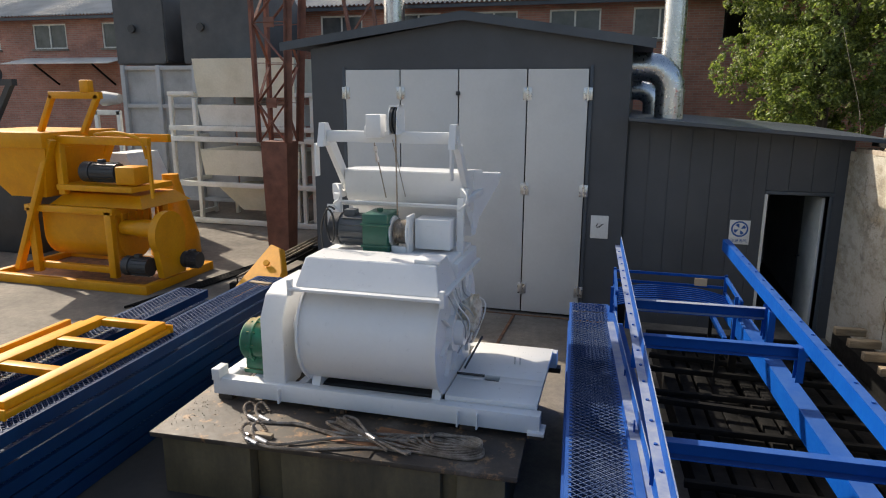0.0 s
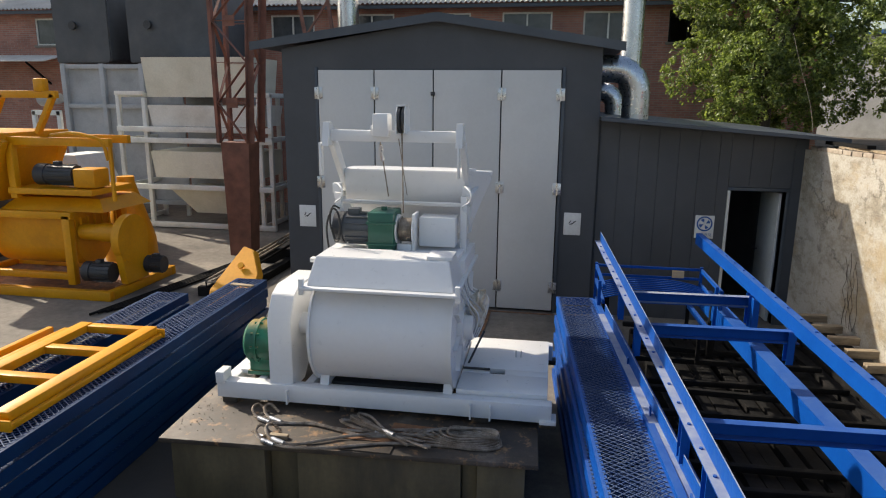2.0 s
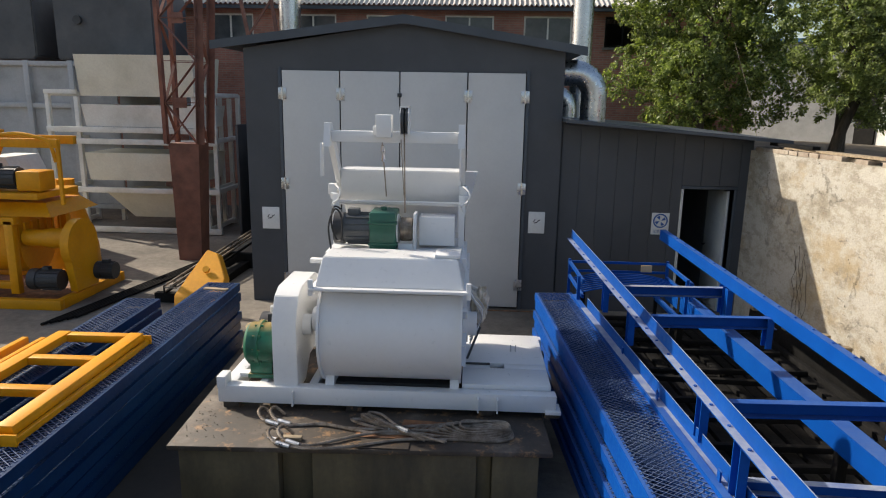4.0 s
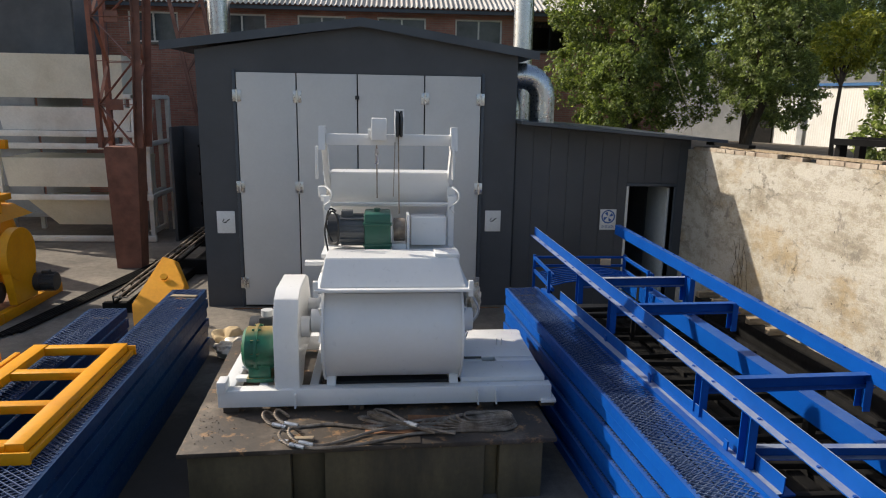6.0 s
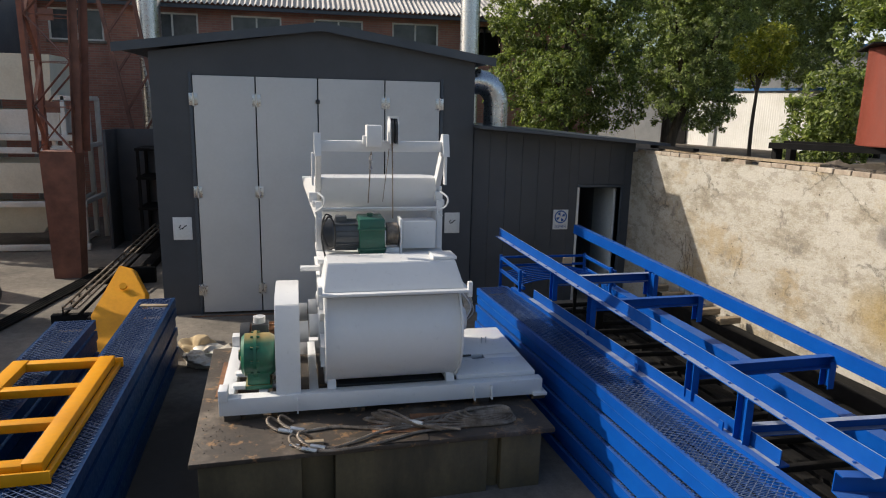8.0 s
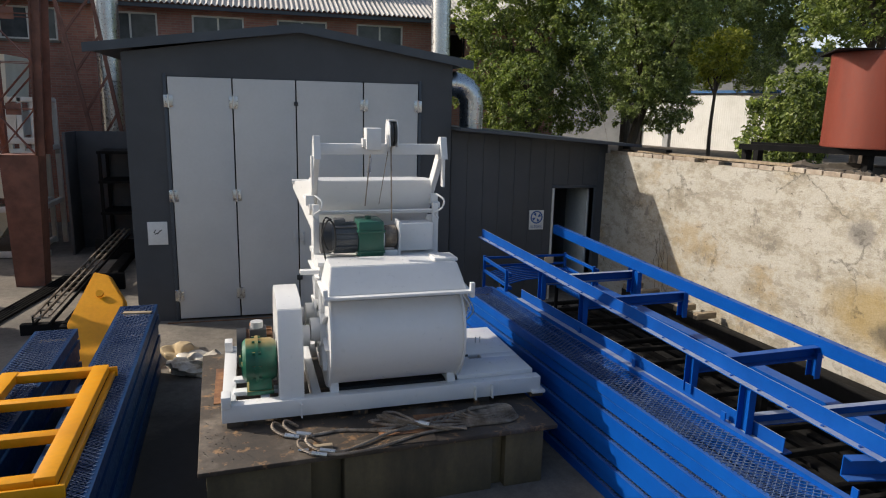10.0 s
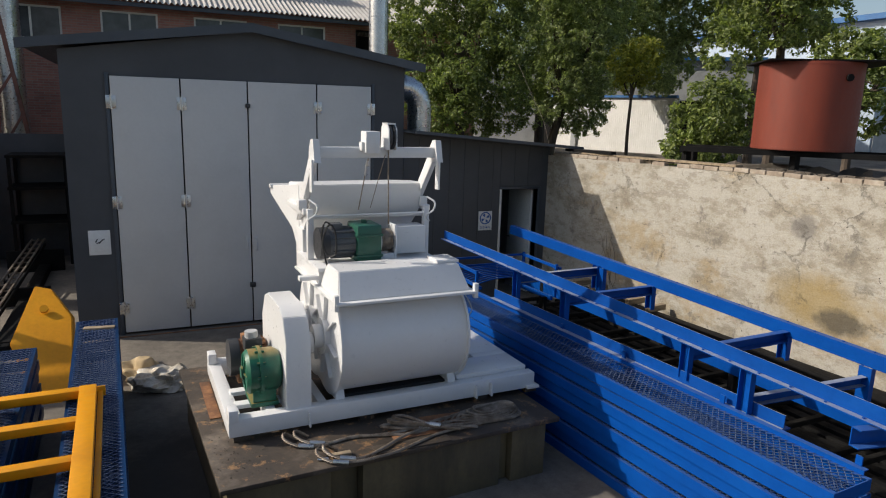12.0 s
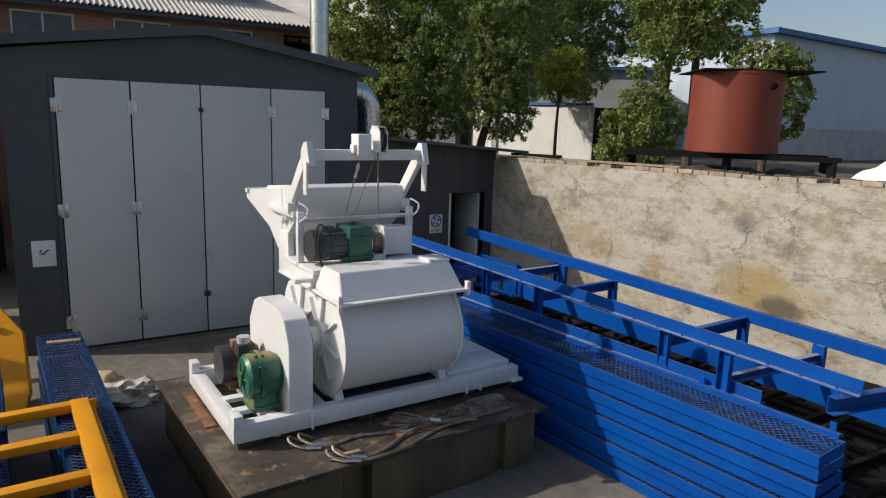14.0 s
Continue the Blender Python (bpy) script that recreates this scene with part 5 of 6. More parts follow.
bag = solid("plastic_bag", bm, PLASTIC_BAG, "crumpled dirty clear plastic bag on the ground", "plastic bag")
bag.location = (-4.12, 8.05, 0.001)
bm = B()
bmesh.ops.create_icosphere(bm, subdivisions=4, radius=0.17)
for v in bm.verts:
    q = v.co.copy()
    f = 1 + 0.6 * noise.noise(q * 9 + Vector((3, 1, 0)))
    v.co = Vector((q.x * f * 1.3, q.y * f, max(0.0, (q.z + 0.08) * f)))
bag2 = solid("packing_heap", bm, CARD, "small heap of brown packing scraps", "litter")
bag2.location = (-4.35, 8.35, 0.001)

# ---- signs ----
def sign(x0, x1, z0, z1, label, blue=False, y=FRONT - 0.004):
    s = thing("safety_sign", ((x0 + x1) / 2, y, z0), label, "sign", "wall signs")
    part("sheet", box(B(), x0, x1, y - 0.012, y, z0, z1, 0.002), PAPER, s)
    cx, cz, w = (x0 + x1) / 2, z0 + (z1 - z0) * (0.64 if blue else 0.55), x1 - x0
    if blue:
        bm = B()
        n = 28
        ring = [[bm.verts.new((cx + r * math.cos(k * math.tau / n), y - 0.015, cz + r * math.sin(k * math.tau / n))) for k in range(n)] for r in (0.34 * w, 0.42 * w)]
        for k in range(n):
            bm.faces.new((ring[0][k], ring[0][(k + 1) % n], ring[1][(k + 1) % n], ring[1][k]))
        part("ring_mark", bm, INK_BLUE, s)
        for k in range(4):
            a = k * math.pi / 2 + 0.4
            bm = B()
            ps = [(0.06, 0), (0.30, 0.45), (0.31, 0.0), (0.28, -0.28)]
            bm.faces.new([bm.verts.new((cx + w * r * math.cos(a + d), y - 0.015, cz + w * r * math.sin(a + d))) for r, d in ps])
            part("blade_mark", bm, INK_BLUE, s)
        txt = bpy.data.curves.new("caption", 'FONT')
        txt.body = "\u6ce8\u610f\u901a\u98ce"
        txt.size, txt.align_x = w * 0.20, 'CENTER'
        ob = new("caption", txt)
        ob.parent = s
        ob.matrix_basis = pose(0, -0.0145, 0.035, 90, 0, 0)
        txt.materials.append(INK_BLUE)
    else:
        for dx, dz, a, l in ((-0.14, 0.05, 60, 0.20), (-0.05, -0.06, 20, 0.22), (0.06, 0.0, 50, 0.26), (0.16, 0.08, 35, 0.16)):
            p = Vector((cx + dx * w, y - 0.0145, cz + dz * w))
            d = Vector((math.cos(radians(a)), 0, math.sin(radians(a)))) * l * w
            part("mark", bar(B(), p - d / 2, p + d / 2, 0.002, 0.05 * w), INK, s)


sign(-0.575, -0.315, 1.285, 1.635, "white paper notice with small dark marks on shed wall", y=FRONT - 0.003)
sign(-4.925, -4.64, 1.24, 1.60, "white paper notice with small dark marks beside gate", y=FRONT - 0.003)
sign(1.385, 1.66, 1.31, 1.66, "white and blue fan ventilation sign on annex wall", True, y=AY - 0.024)

# ---- brick course exposed along the top of the yard wall ----
rb = random.Random(8)
bm = box(B(), -0.055, 0.055, -0.115, 0.115, 0.0, 0.058, 0.006)
brick_mesh = mesh_from("brick", bm, surface("old_wall_brick", (0.38, 0.32, 0.25), (0.26, 0.20, 0.15), (0.48, 0.43, 0.36), big=5, rough=0.9, relief=0.4, tone=0.2))
for row in range(2):
    y = 10.1 - 0.12 * row
    while y > -2.5:
        z = 2.68 + 0.03 * noise.noise((y * 0.9, 0, 0)) + (10.3 - y) * 0.012
        if rb.random() < (0.86 if row == 0 else 0.82):
            ob = new("brick", brick_mesh)
            ob.parent = wall_east
            ob.matrix_basis = Matrix.Translation(wall_east.location).inverted() @ pose(wall_x(y) + 0.052 + 0.125 * row + rb.uniform(-0.008, 0.012), y, z - 0.004 + rb.uniform(-0.004, 0.004), 0, rb.uniform(-2, 2), 4.86 + rb.uniform(-2.5, 2.5))
        y -= 0.245

# ---- far left: racks, bins, truss, yellow mixer ----
rack = thing("bin_rack", (-9.8, 15.9, 0), "cream painted steel batching bins stacked in white frames", "batching bin")
for x in (-11.86, -11.14, -8.05):
    for y in (15.5, 17.2):
        part("post", box(B(), x - 0.05, x + 0.05, y, y + 0.10, 0, 3.44 if x < -11.5 else 3.3, 0.004), DIRTY_WHITE, rack)
for z in (0.08, 1.06, 2.24, 2.52):
    part("rail", box(B(), -11.9, -7.7, 15.44, 15.54, z - 0.06, z + 0.07, 0.004), DIRTY_WHITE, rack)
part("top_rail", box(B(), -11.9, -11.1, 15.46, 15.54, 3.36, 3.46, 0.004), DIRTY_WHITE, rack)
for x in (-11.86, -8.05):
    for z in (0.10, 1.06, 2.24, 3.36):
        part("side_rail", box(B(), x - 0.04, x + 0.04, 15.56, 17.2, z - 0.05, z + 0.06, 0.004), DIRTY_WHITE, rack)
for x0, x1, z0, z1, mat in ((-11.10, -8.2, 3.32, 4.28, CREAM), (-11.02, -8.1, 2.60, 3.12, DIRTY_WHITE), (-11.04, -8.15, 1.30, 1.97, CREAM)):
    bm = B()
    hexa(bm, [(x0 + 0.06, 15.56, z0), (x1 - 0.06, 15.56, z0), (x1 - 0.06, 17.0, z0), (x0 + 0.06, 17.0, z0), (x0, 15.50, z1), (x1, 15.50, z1), (x1, 17.1, z1), (x0, 17.1, z1)])
    part("bin", bm, mat, rack)
bm = B()
hexa(bm, [(-10.1, 15.9, 0.35), (-8.8, 15.9, 0.35), (-8.8, 16.6, 0.35), (-10.1, 16.6, 0.35), (-10.6, 15.6, 0.98), (-8.3, 15.6, 0.98), (-8.3, 17.0, 0.98), (-10.6, 17.0, 0.98)])
part("bin_mouth", bm, CREAM, rack, "cream tapered bin outlet")
rack2 = thing("storage_rack", (-7.4, 16.4, 0), "pale painted steel rack behind the truss column", "rack")
for x in (-8.3, -7.82):
    for y in (15.6, 17.2):
        part("post", box(B(), x - 0.05, x + 0.05, y, y + 0.1, 0, 3.4, 0.004), DIRTY_WHITE, rack2)
for z in (1.06, 2.30, 3.38):
    part("rail", box(B(), -8.35, -7.77, 15.56, 15.66, z - 0.05, z + 0.05, 0.004), DIRTY_WHITE, rack2)
    part("rail", box(B(), -7.87, -7.77, 15.66, 17.2, z - 0.05, z + 0.05, 0.004), DIRTY_WHITE, rack2)

for x0, w in ((-14.68, 1.95), (-12.42, 2.85)):
    h = thing("dust_hopper", (x0 + w / 2, 18, 4.2), "charcoal sheet-metal hopper with sloping shoulders", "hopper", "charcoal hoppers")
    bm = B()
    prof = [(x0, 4.22), (x0 + w - 0.35, 4.22), (x0 + w - 0.25, 4.3), (x0 + w - 0.25, 5.9), (x0 + w - 0.55, 6.5), (x0 + 0.35, 6.6), (x0 - 0.02, 6.1)]
    extrude_profile(bm, prof, 17.0, 19.0, "y")
    bmesh.ops.bevel(bm, geom=bm.edges[:], offset=0.03, segments=2, affect='EDGES')
    part("body", bm, DARK_HOPPER, h)
    part("lifting_eye", tube(B(), [(x0 + 0.65, 16.98, 5.2), (x0 + 0.65, 16.90, 5.2)], 0.11, 14), DARK_METAL, h)
stand = thing("panel_cabinet", (-13.2, 17.8, 0), "grey sheet-steel cabinet carrying the charcoal hoppers", "cabinet")
for x in (-14.50, -13.3, -12.1):
    part("post", box(B(), x - 0.07, x + 0.07, 16.95, 17.09, 0, 4.2, 0.006), GREY_PANEL, stand)
for z in (0.4, 2.12, 3.05, 4.12):
    part("rail", box(B(), -14.5, -9.7, 16.97, 17.07, z - 0.06, z + 0.06, 0.004), GREY_PANEL, stand)
for x in (-14.43, -13.23, -12.03, -10.9):
    for z0, z1 in ((0.46, 2.06), (2.18, 2.99), (3.11, 4.06)):
        part("panel", box(B(), x, x + 1.06, 17.08, 17.12, z0, z1), GREY_PANEL, stand)
for x in (-14.5, -9.8):
    for y in (18.8,):
        part("post", box(B(), x - 0.07, x + 0.07, y, y + 0.14, 0, 4.2, 0.006), GREY_PANEL, stand)
sf = thing("low_frame", (-15.1, 17, 0), "small pale steel frame beside the cabinet", "steel frame")
for x in (-15.55, -14.75):
    part("post", box(B(), x - 0.06, x + 0.06, 16.9, 17.0, 0, 2.9, 0.004), DIRTY_WHITE, sf)
part("rail", box(B(), -15.6, -14.7, 16.9, 17.0, 2.78, 2.92, 0.004), DIRTY_WHITE, sf)
part("blower", tube(B(), [(-15.3, 17.0, 3.25), (-15.1, 17.0, 3.25), (-14.7, 17.0, 3.25)], [0.22, 0.20, 0.14], 16), GREY_PANEL, sf)

# red lattice column of the gantry crane
tr = thing("lattice_column", (-7.4, 13.1, 0), "rust-red lattice steel crane column on a boxed foot", "crane column")
bm = B()
hexa(bm, [(-7.62, 12.9, 0), (-7.14, 12.9, 0), (-7.14, 13.3, 0), (-7.62, 13.3, 0), (-7.66, 12.85, 2.42), (-7.04, 12.85, 2.42), (-7.04, 13.35, 2.42), (-7.66, 13.35, 2.42)])
part("boxed_foot", bm, TRUSS_RED, tr)
TOPZ = 7.5


def col(z, sx, sy):
    f = (z - 2.4) / 5
    return (-7.66 + (sx + 1) * (0.30 + 0.13 * f), 13.1 + sy * (0.25 + 0.1 * f), z)


for sx in (-1, 1):
    for sy in (-1, 1):
        part("chord", angle_iron(B(), col(2.4, sx, sy), col(TOPZ, sx, sy), 0.12, 0.12, -sx), TRUSS_RED, tr)
zs = [2.42 + 0.8 * k for k in range(7)]
for i in range(6):
    for sy in (-1, 1):
        if sy < 0 or i % 2:
            part("lacing", bar(B(), col(zs[i], -1 if i % 2 else 1, sy), col(zs[i + 1], 1 if i % 2 else -1, sy), 0.014, 0.09, (0, 1, 0)), TRUSS_RED, tr)
        if i == 0 and sy < 0:
            part("lacing", bar(B(), col(zs[i], -1, sy), col(zs[i + 1], 1, sy), 0.012, 0.07, (0, 1, 0)), TRUSS_RED, tr)
        part("batten", bar(B(), col(zs[i + 1], -1, sy), col(zs[i + 1], 1, sy), 0.012, 0.08, (0, 1, 0)), TRUSS_RED, tr)
    for sx in (-1, 1):
        part("lacing", bar(B(), col(zs[i], sx, -1 if i % 2 else 1), col(zs[i + 1], sx, 1 if i % 2 else -1), 0.012, 0.06, (1, 0, 0)), TRUSS_RED, tr)
    if i % 2 == 0:
        c = Vector(col(zs[i + 1], 0, -1))
        part("gusset", box(B(), c.x - 0.12, c.x + 0.12, c.y - 0.015, c.y - 0.003, c.z - 0.10, c.z + 0.10), TRUSS_RED, tr)
tl = thing("lattice_leg", (-6.7, 17, 0), "rust-red sloping lattice crane leg behind the column", "crane leg")
for dx in (0.0, 0.55):
    part("chord", bar(B(), (-6.6 + dx, 17.4, 0), (-8.0 + dx * 1.6, 17.4, 7.6), 0.08, 0.08), TRUSS_RED, tl)
for k in range(8):
    z = 0.4 + k * 0.9
    f, g = z / 7.6, (z + 0.9) / 7.6
    part("lacing", bar(B(), (-6.6 - 1.4 * f, 17.4, z), (-6.05 - 1.07 * g, 17.4, z + 0.9), 0.05, 0.05), TRUSS_RED, tl)

# yellow mixer
ym = thing("yellow_mixer", (-9.4, 10.4, 0), "yellow painted twin-shaft concrete mixer on a skid frame", "concrete mixer")
part("front_beam", box(B(), -11.4, -7.92, 9.33, 9.45, 0.0, 0.16, 0.006), YELLOW, ym)
part("back_beam", box(B(), -11.4, -7.92, 11.15, 11.27, 0.0, 0.16, 0.006), YELLOW, ym)
part("end_beam", box(B(), -8.04, -7.92, 9.45, 11.15, 0.0, 0.16, 0.006), YELLOW, ym)
part("end_beam", box(B(), -11.4, -11.28, 9.45, 11.15, 0.0, 0.16, 0.006), YELLOW, ym)
part("floor_pan", box(B(), -11.28, -8.04, 9.45, 11.15, 0.02, 0.05), RUST, ym, "oily rusty floor pan")
for x in (-10.62, -8.92):
    for y in (9.62, 11.05):
        part("post", box(B(), x, x + 0.14, y, y + 0.12, 0.16, 1.36, 0.006), YELLOW, ym)
for y in (9.62, 11.05):
    part("top_beam", box(B(), -10.66, -8.74, y, y + 0.12, 1.30, 1.42, 0.006), YELLOW, ym)
part("side_beam", box(B(), -8.88, -8.76, 9.74, 11.05, 1.28, 1.42, 0.006), YELLOW, ym)
part("low_beam", box(B(), -10.48, -8.92, 9.70, 9.80, 0.22, 0.34, 0.01), YELLOW, ym)
prof = [(9.80 + 0.45 * (1 - math.cos(k * math.pi / 14)) + 0.0, 0.85 - 0.45 * math.sin(k * math.pi / 14)) for k in range(15)]
prof = [(9.80, 1.34)] + prof + [(10.70, 1.34)]
part("trough", extrude_profile(B(), prof, -10.45, -8.80), YELLOW, ym)
bm = B()
hexa(bm, [(-10.2, 9.75, 1.42), (-8.2, 9.75, 1.42), (-8.2, 11.1, 1.42), (-10.2, 11.1, 1.42), (-10.0, 9.95, 1.62), (-8.4, 9.95, 1.62), (-8.4, 10.9, 1.62), (-10.0, 10.9, 1.62)])
part("lid", bm, YELLOW, ym)
for k in range(7):
    x = -8.76
    y = 9.85 + k * 0.18
    part("rib", box(B(), x, x + 0.04, y, y + 0.03, 1.0, 1.30), YELLOW, ym)
part("drive_housing", tube(B(), [(-8.0, 10.0, 0.95), (-7.86, 10.0, 0.95)], 0.42, 24), YELLOW, ym, "round yellow gear guard")
bm = B()
hexa(bm, [(-7.99, 9.75, 0.2), (-7.87, 9.75, 0.2), (-7.87, 10.35, 0.2), (-8.0, 10.35, 0.2), (-8.0, 9.62, 0.95), (-7.87, 9.62, 0.95), (-7.87, 10.40, 0.95), (-8.0, 10.40, 0.95)])
part("drive_foot", bm, YELLOW, ym)
part("gearbox", tube(B(), [(-8.75, 9.9, 1.05), (-8.5, 9.9, 1.05), (-8.3, 9.9, 1.05), (-8.0, 9.9, 1.05)], [0.14, 0.14, 0.17, 0.15], 18), YELLOW, ym)
motor(ym, -8.55, -8.05, 9.65, 0.42, 0.16, DARK_METAL)
motor(ym, -7.86, -7.55, 10.35, 0.42, 0.14, DARK_METAL)
part("brace", bar(B(), (-9.85, 9.62, 2.6), (-10.95, 9.62, 0.2), 0.10, 0.14, (0, 1, 0), 0.005), YELLOW, ym)
part("brace", bar(B(), (-9.85, 11.0, 2.6), (-10.95, 11.0, 0.2), 0.10, 0.14, (0, 1, 0), 0.005), YELLOW, ym)
bm = B()
hexa(bm, [(-11.0, 9.7, 1.55), (-10.2, 9.7, 1.55), (-10.2, 11.0, 1.55), (-11.0, 11.0, 1.55), (-11.9, 9.5, 2.45), (-9.9, 9.5, 2.45), (-9.9, 11.2, 2.45), (-11.9, 11.2, 2.45)])
part("skip_hopper", bm, YELLOW, ym)
part("skip_rim", box(B(), -11.95, -9.9, 9.45, 11.25, 2.45, 2.72, 0.01), YELLOW, ym)
part("winch_deck", box(B(), -9.95, -8.35, 9.70, 10.8, 1.70, 1.80, 0.006), YELLOW, ym)
motor(ym, -9.50, -8.78, 9.95, 2.02, 0.17, DARK_METAL)
part("winch_gearbox", box(B(), -8.76, -8.35, 9.8, 10.2, 1.82, 2.14, 0.03), YELLOW, ym)
part("boom", box(B(), -9.9, -7.98, 9.75, 9.85, 2.52, 2.66, 0.006), YELLOW, ym)
part("boom", box(B(), -9.9, -8.3, 10.7, 10.8, 2.52, 2.66, 0.006), YELLOW, ym)
part("hand_pole", bar(B(), (-8.0, 9.8, 1.62), (-8.0, 9.8, 2.60), 0.05, 0.05), YELLOW, ym)
part("deck_post", box(B(), -9.93, -9.80, 9.72, 9.84, 1.62, 2.55, 0.005), YELLOW, ym)
part("gantry_arm", bar(B(), (-10.30, 9.85, 2.72), (-9.95, 9.85, 3.36), 0.08, 0.10, (0, 1, 0), 0.004), YELLOW, ym)
part("gantry_arm", bar(B(), (-9.36, 9.85, 2.72), (-8.98, 9.85, 3.36), 0.08, 0.10, (0, 1, 0), 0.004), YELLOW, ym)
part("gantry_beam", bar(B(), (-10.0, 9.85, 3.36), (-8.92, 9.85, 3.36), 0.10, 0.12, r=0.005), YELLOW, ym)
part("sheave_block", box(B(), -9.30, -9.10, 9.78, 9.92, 3.40, 3.62, 0.03), YELLOW, ym)
part("pipe_loom", tube(B(), smooth_line([(-9.0, 9.7, 2.70), (-8.6, 9.7, 2.74), (-8.3, 9.7, 2.70), (-8.1, 9.75, 2.6), (-8.05, 9.8, 2.3)], 5), 0.03, 8), YELLOW, ym)
cone = thing("yellow_cone_hopper", (-9.5, 12.3, 0), "yellow painted conical steel hopper standing on the yard", "hopper")
part("shell", tube(B(), [(-9.55, 12.3, 0), (-9.55, 12.3, 0.42), (-9.55, 12.3, 1.62), (-9.55, 12.3, 1.72)], [0.52, 0.50, 0.17, 0.17], 24), YELLOW, cone)
bw = thing("white_bin", (-10.4, 13.3, 0), "white sheet-steel tapered bin behind the yellow mixer", "bin")
bm = B()
hexa(bm, [(-11.9, 13.0, 0), (-10.35, 13.0, 0), (-10.35, 14.1, 0), (-11.9, 14.1, 0), (-11.8, 13.0, 2.05), (-11.25, 13.0, 2.05), (-11.25, 14.1, 2.05), (-11.8, 14.1, 2.05)])
part("shell", bm, DIRTY_WHITE, bw)
bx = thing("grey_gantry", (-14.0, 11.5, 0), "dark grey mixer frame at the edge of the yard", "mixer frame")
part("arm", bar(B(), (-13.9, 12, 2.6), (-13.2, 12, 3.6), 0.12, 0.12), DARK_METAL, bx)
part("beam", bar(B(), (-15.0, 12, 3.62), (-13.1, 12, 3.62), 0.14, 0.14), DARK_METAL, bx)
part("body", box(B(), -14.9, -12.2, 11.2, 12.6, 0.0, 2.5, 0.05), DARK_METAL, bx)
part("sheave", tube(B(), [(-13.8, 12.0, 3.8), (-13.6, 12.0, 3.8)], 0.18, 16), DARK_METAL, bx)

# ladder-like steel lattice and rods beside the shed
lad = thing("steel_ladder_frame", (-6.3, 12.2, 0), "long dark steel ladder-like lattice lying beside shed", "steel lattice")
for dx in (0.0, 0.11, 0.22):
    part("rail", bar(B(), (-6.50 + dx, 9.9, 0.30), (-6.28 + dx, 15.4, 0.60), 0.028, 0.03), STEEL_ROPE, lad)
for dx in (0.0, 0.22):
    part("lower_rail", bar(B(), (-6.50 + dx, 9.9, 0.18), (-6.28 + dx, 15.4, 0.48), 0.03, 0.04), BLACK_STEEL, lad)
for k in range(17):
    f = k / 16
    part("rung", bar(B(), (-6.50 + 0.22 * f, 9.9 + 5.5 * f, 0.275 + 0.3 * f), (-6.28 + 0.22 * f, 9.9 + 5.5 * f, 0.275 + 0.3 * f), 0.02, 0.02), STEEL_ROPE, lad)
    part("strut", bar(B(), (-6.50 + 0.22 * f, 9.9 + 5.5 * f, 0.18 + 0.3 * f), (-6.50 + 0.22 * f, 9.9 + 5.5 * f, 0.30 + 0.3 * f), 0.02, 0.02), BLACK_STEEL, lad)
for y in (9.95, 12.4, 15.0):
    part("bearer", box(B(), -6.7, -5.7, y, y + 0.12, 0, 0.16 + 0.054 * (y - 9.9), 0.005), BLACK_STEEL, lad)
part("ground_beam", box(B(), -6.15, -5.95, 9.8, 15.4, 0.0, 0.15, 0.006), BLACK_STEEL, lad)
for k in range(5):
    x = -7.15 + 0.07 * k
    solid("steel_rod", tube(B(), [(x - 0.6, 8.6 + 0.1 * k, 0.03), (x + 0.2, 13.6, 0.03)], 0.022, 6), BLACK_STEEL, "long dark steel rod lying on concrete", "steel rod", "", "steel rods")
dc = thing("dark_rack", (-6.2, 15.8, 0), "dark steel rack standing beside the brick building", "rack")
for x in (-6.6, -5.6):
    for y in (15.6, 16.4):
        part("post", box(B(), x - 0.03, x + 0.03, y - 0.03, y + 0.03, 0, 2.3), BLACK_STEEL, dc)
part("back_panel", box(B(), -7.3, -5.35, 16.50, 16.56, 0.0, 2.7, 0.004), DARK_HOPPER, dc, "charcoal sheet back panel")
part("side_panel", box(B(), -7.3, -7.24, 15.6, 16.49, 0.0, 2.7, 0.004), DARK_HOPPER, dc, "charcoal sheet side panel")
for z in (0.9, 1.6, 2.25):
    part("shelf", box(B(), -6.65, -5.55, 15.55, 16.45, z, z + 0.06), BLACK_STEEL, dc)

# ---- behind the yard wall ----
tank = thing("water_tank", (5.05, 6.80, 2.9), "round red-oxide painted steel water tank with flat lid", "tank")
part("shell", tube(B(), [(5.05, 6.80, 3.01), (5.05, 6.80, 3.5), (5.05, 6.80, 4.27)], 0.71, 48), TANK_RED, tank)
bm = bar(B(), (4.42, 7.24, 4.285), (5.92, 6.20, 4.285), 1.36, 0.02)
part("lid_sheet", bm, BLACK_STEEL, tank, "thin rusty dark lid sheet")
part("outlet", tube(B(), [(4.95, 6.12, 4.05), (4.93, 6.06, 4.05)], 0.05, 12), BLACK_STEEL, tank)
for z in (3.02, 4.23):
    part("hoop", tube(B(), [(5.05, 6.80, z), (5.05, 6.80, z + 0.03)], 0.716, 48), TANK_RED, tank)
tf = thing("tank_stand", (5.2, 6.9, 1.9), "black steel beam stand under the red tank", "stand")
for d in (-0.5, 0.5):
    part("beam", bar(B(), (3.95 + d * 0.7, 8.1 + d * 0.6, 2.96), (6.0 + d * 0.7, 5.6 + d * 0.6, 2.96), 0.09, 0.08), BLACK_STEEL, tf)
for x, y in ((3.72, 7.78), (4.32, 8.25), (5.6, 5.4), (6.2, 5.85), (4.7, 6.6)):
    part("leg", box(B(), x - 0.05, x + 0.05, y - 0.05, y + 0.05, 1.9, 2.92), BLACK_STEEL, tf)
bank = B()
rb = random.Random(12)
grid = []
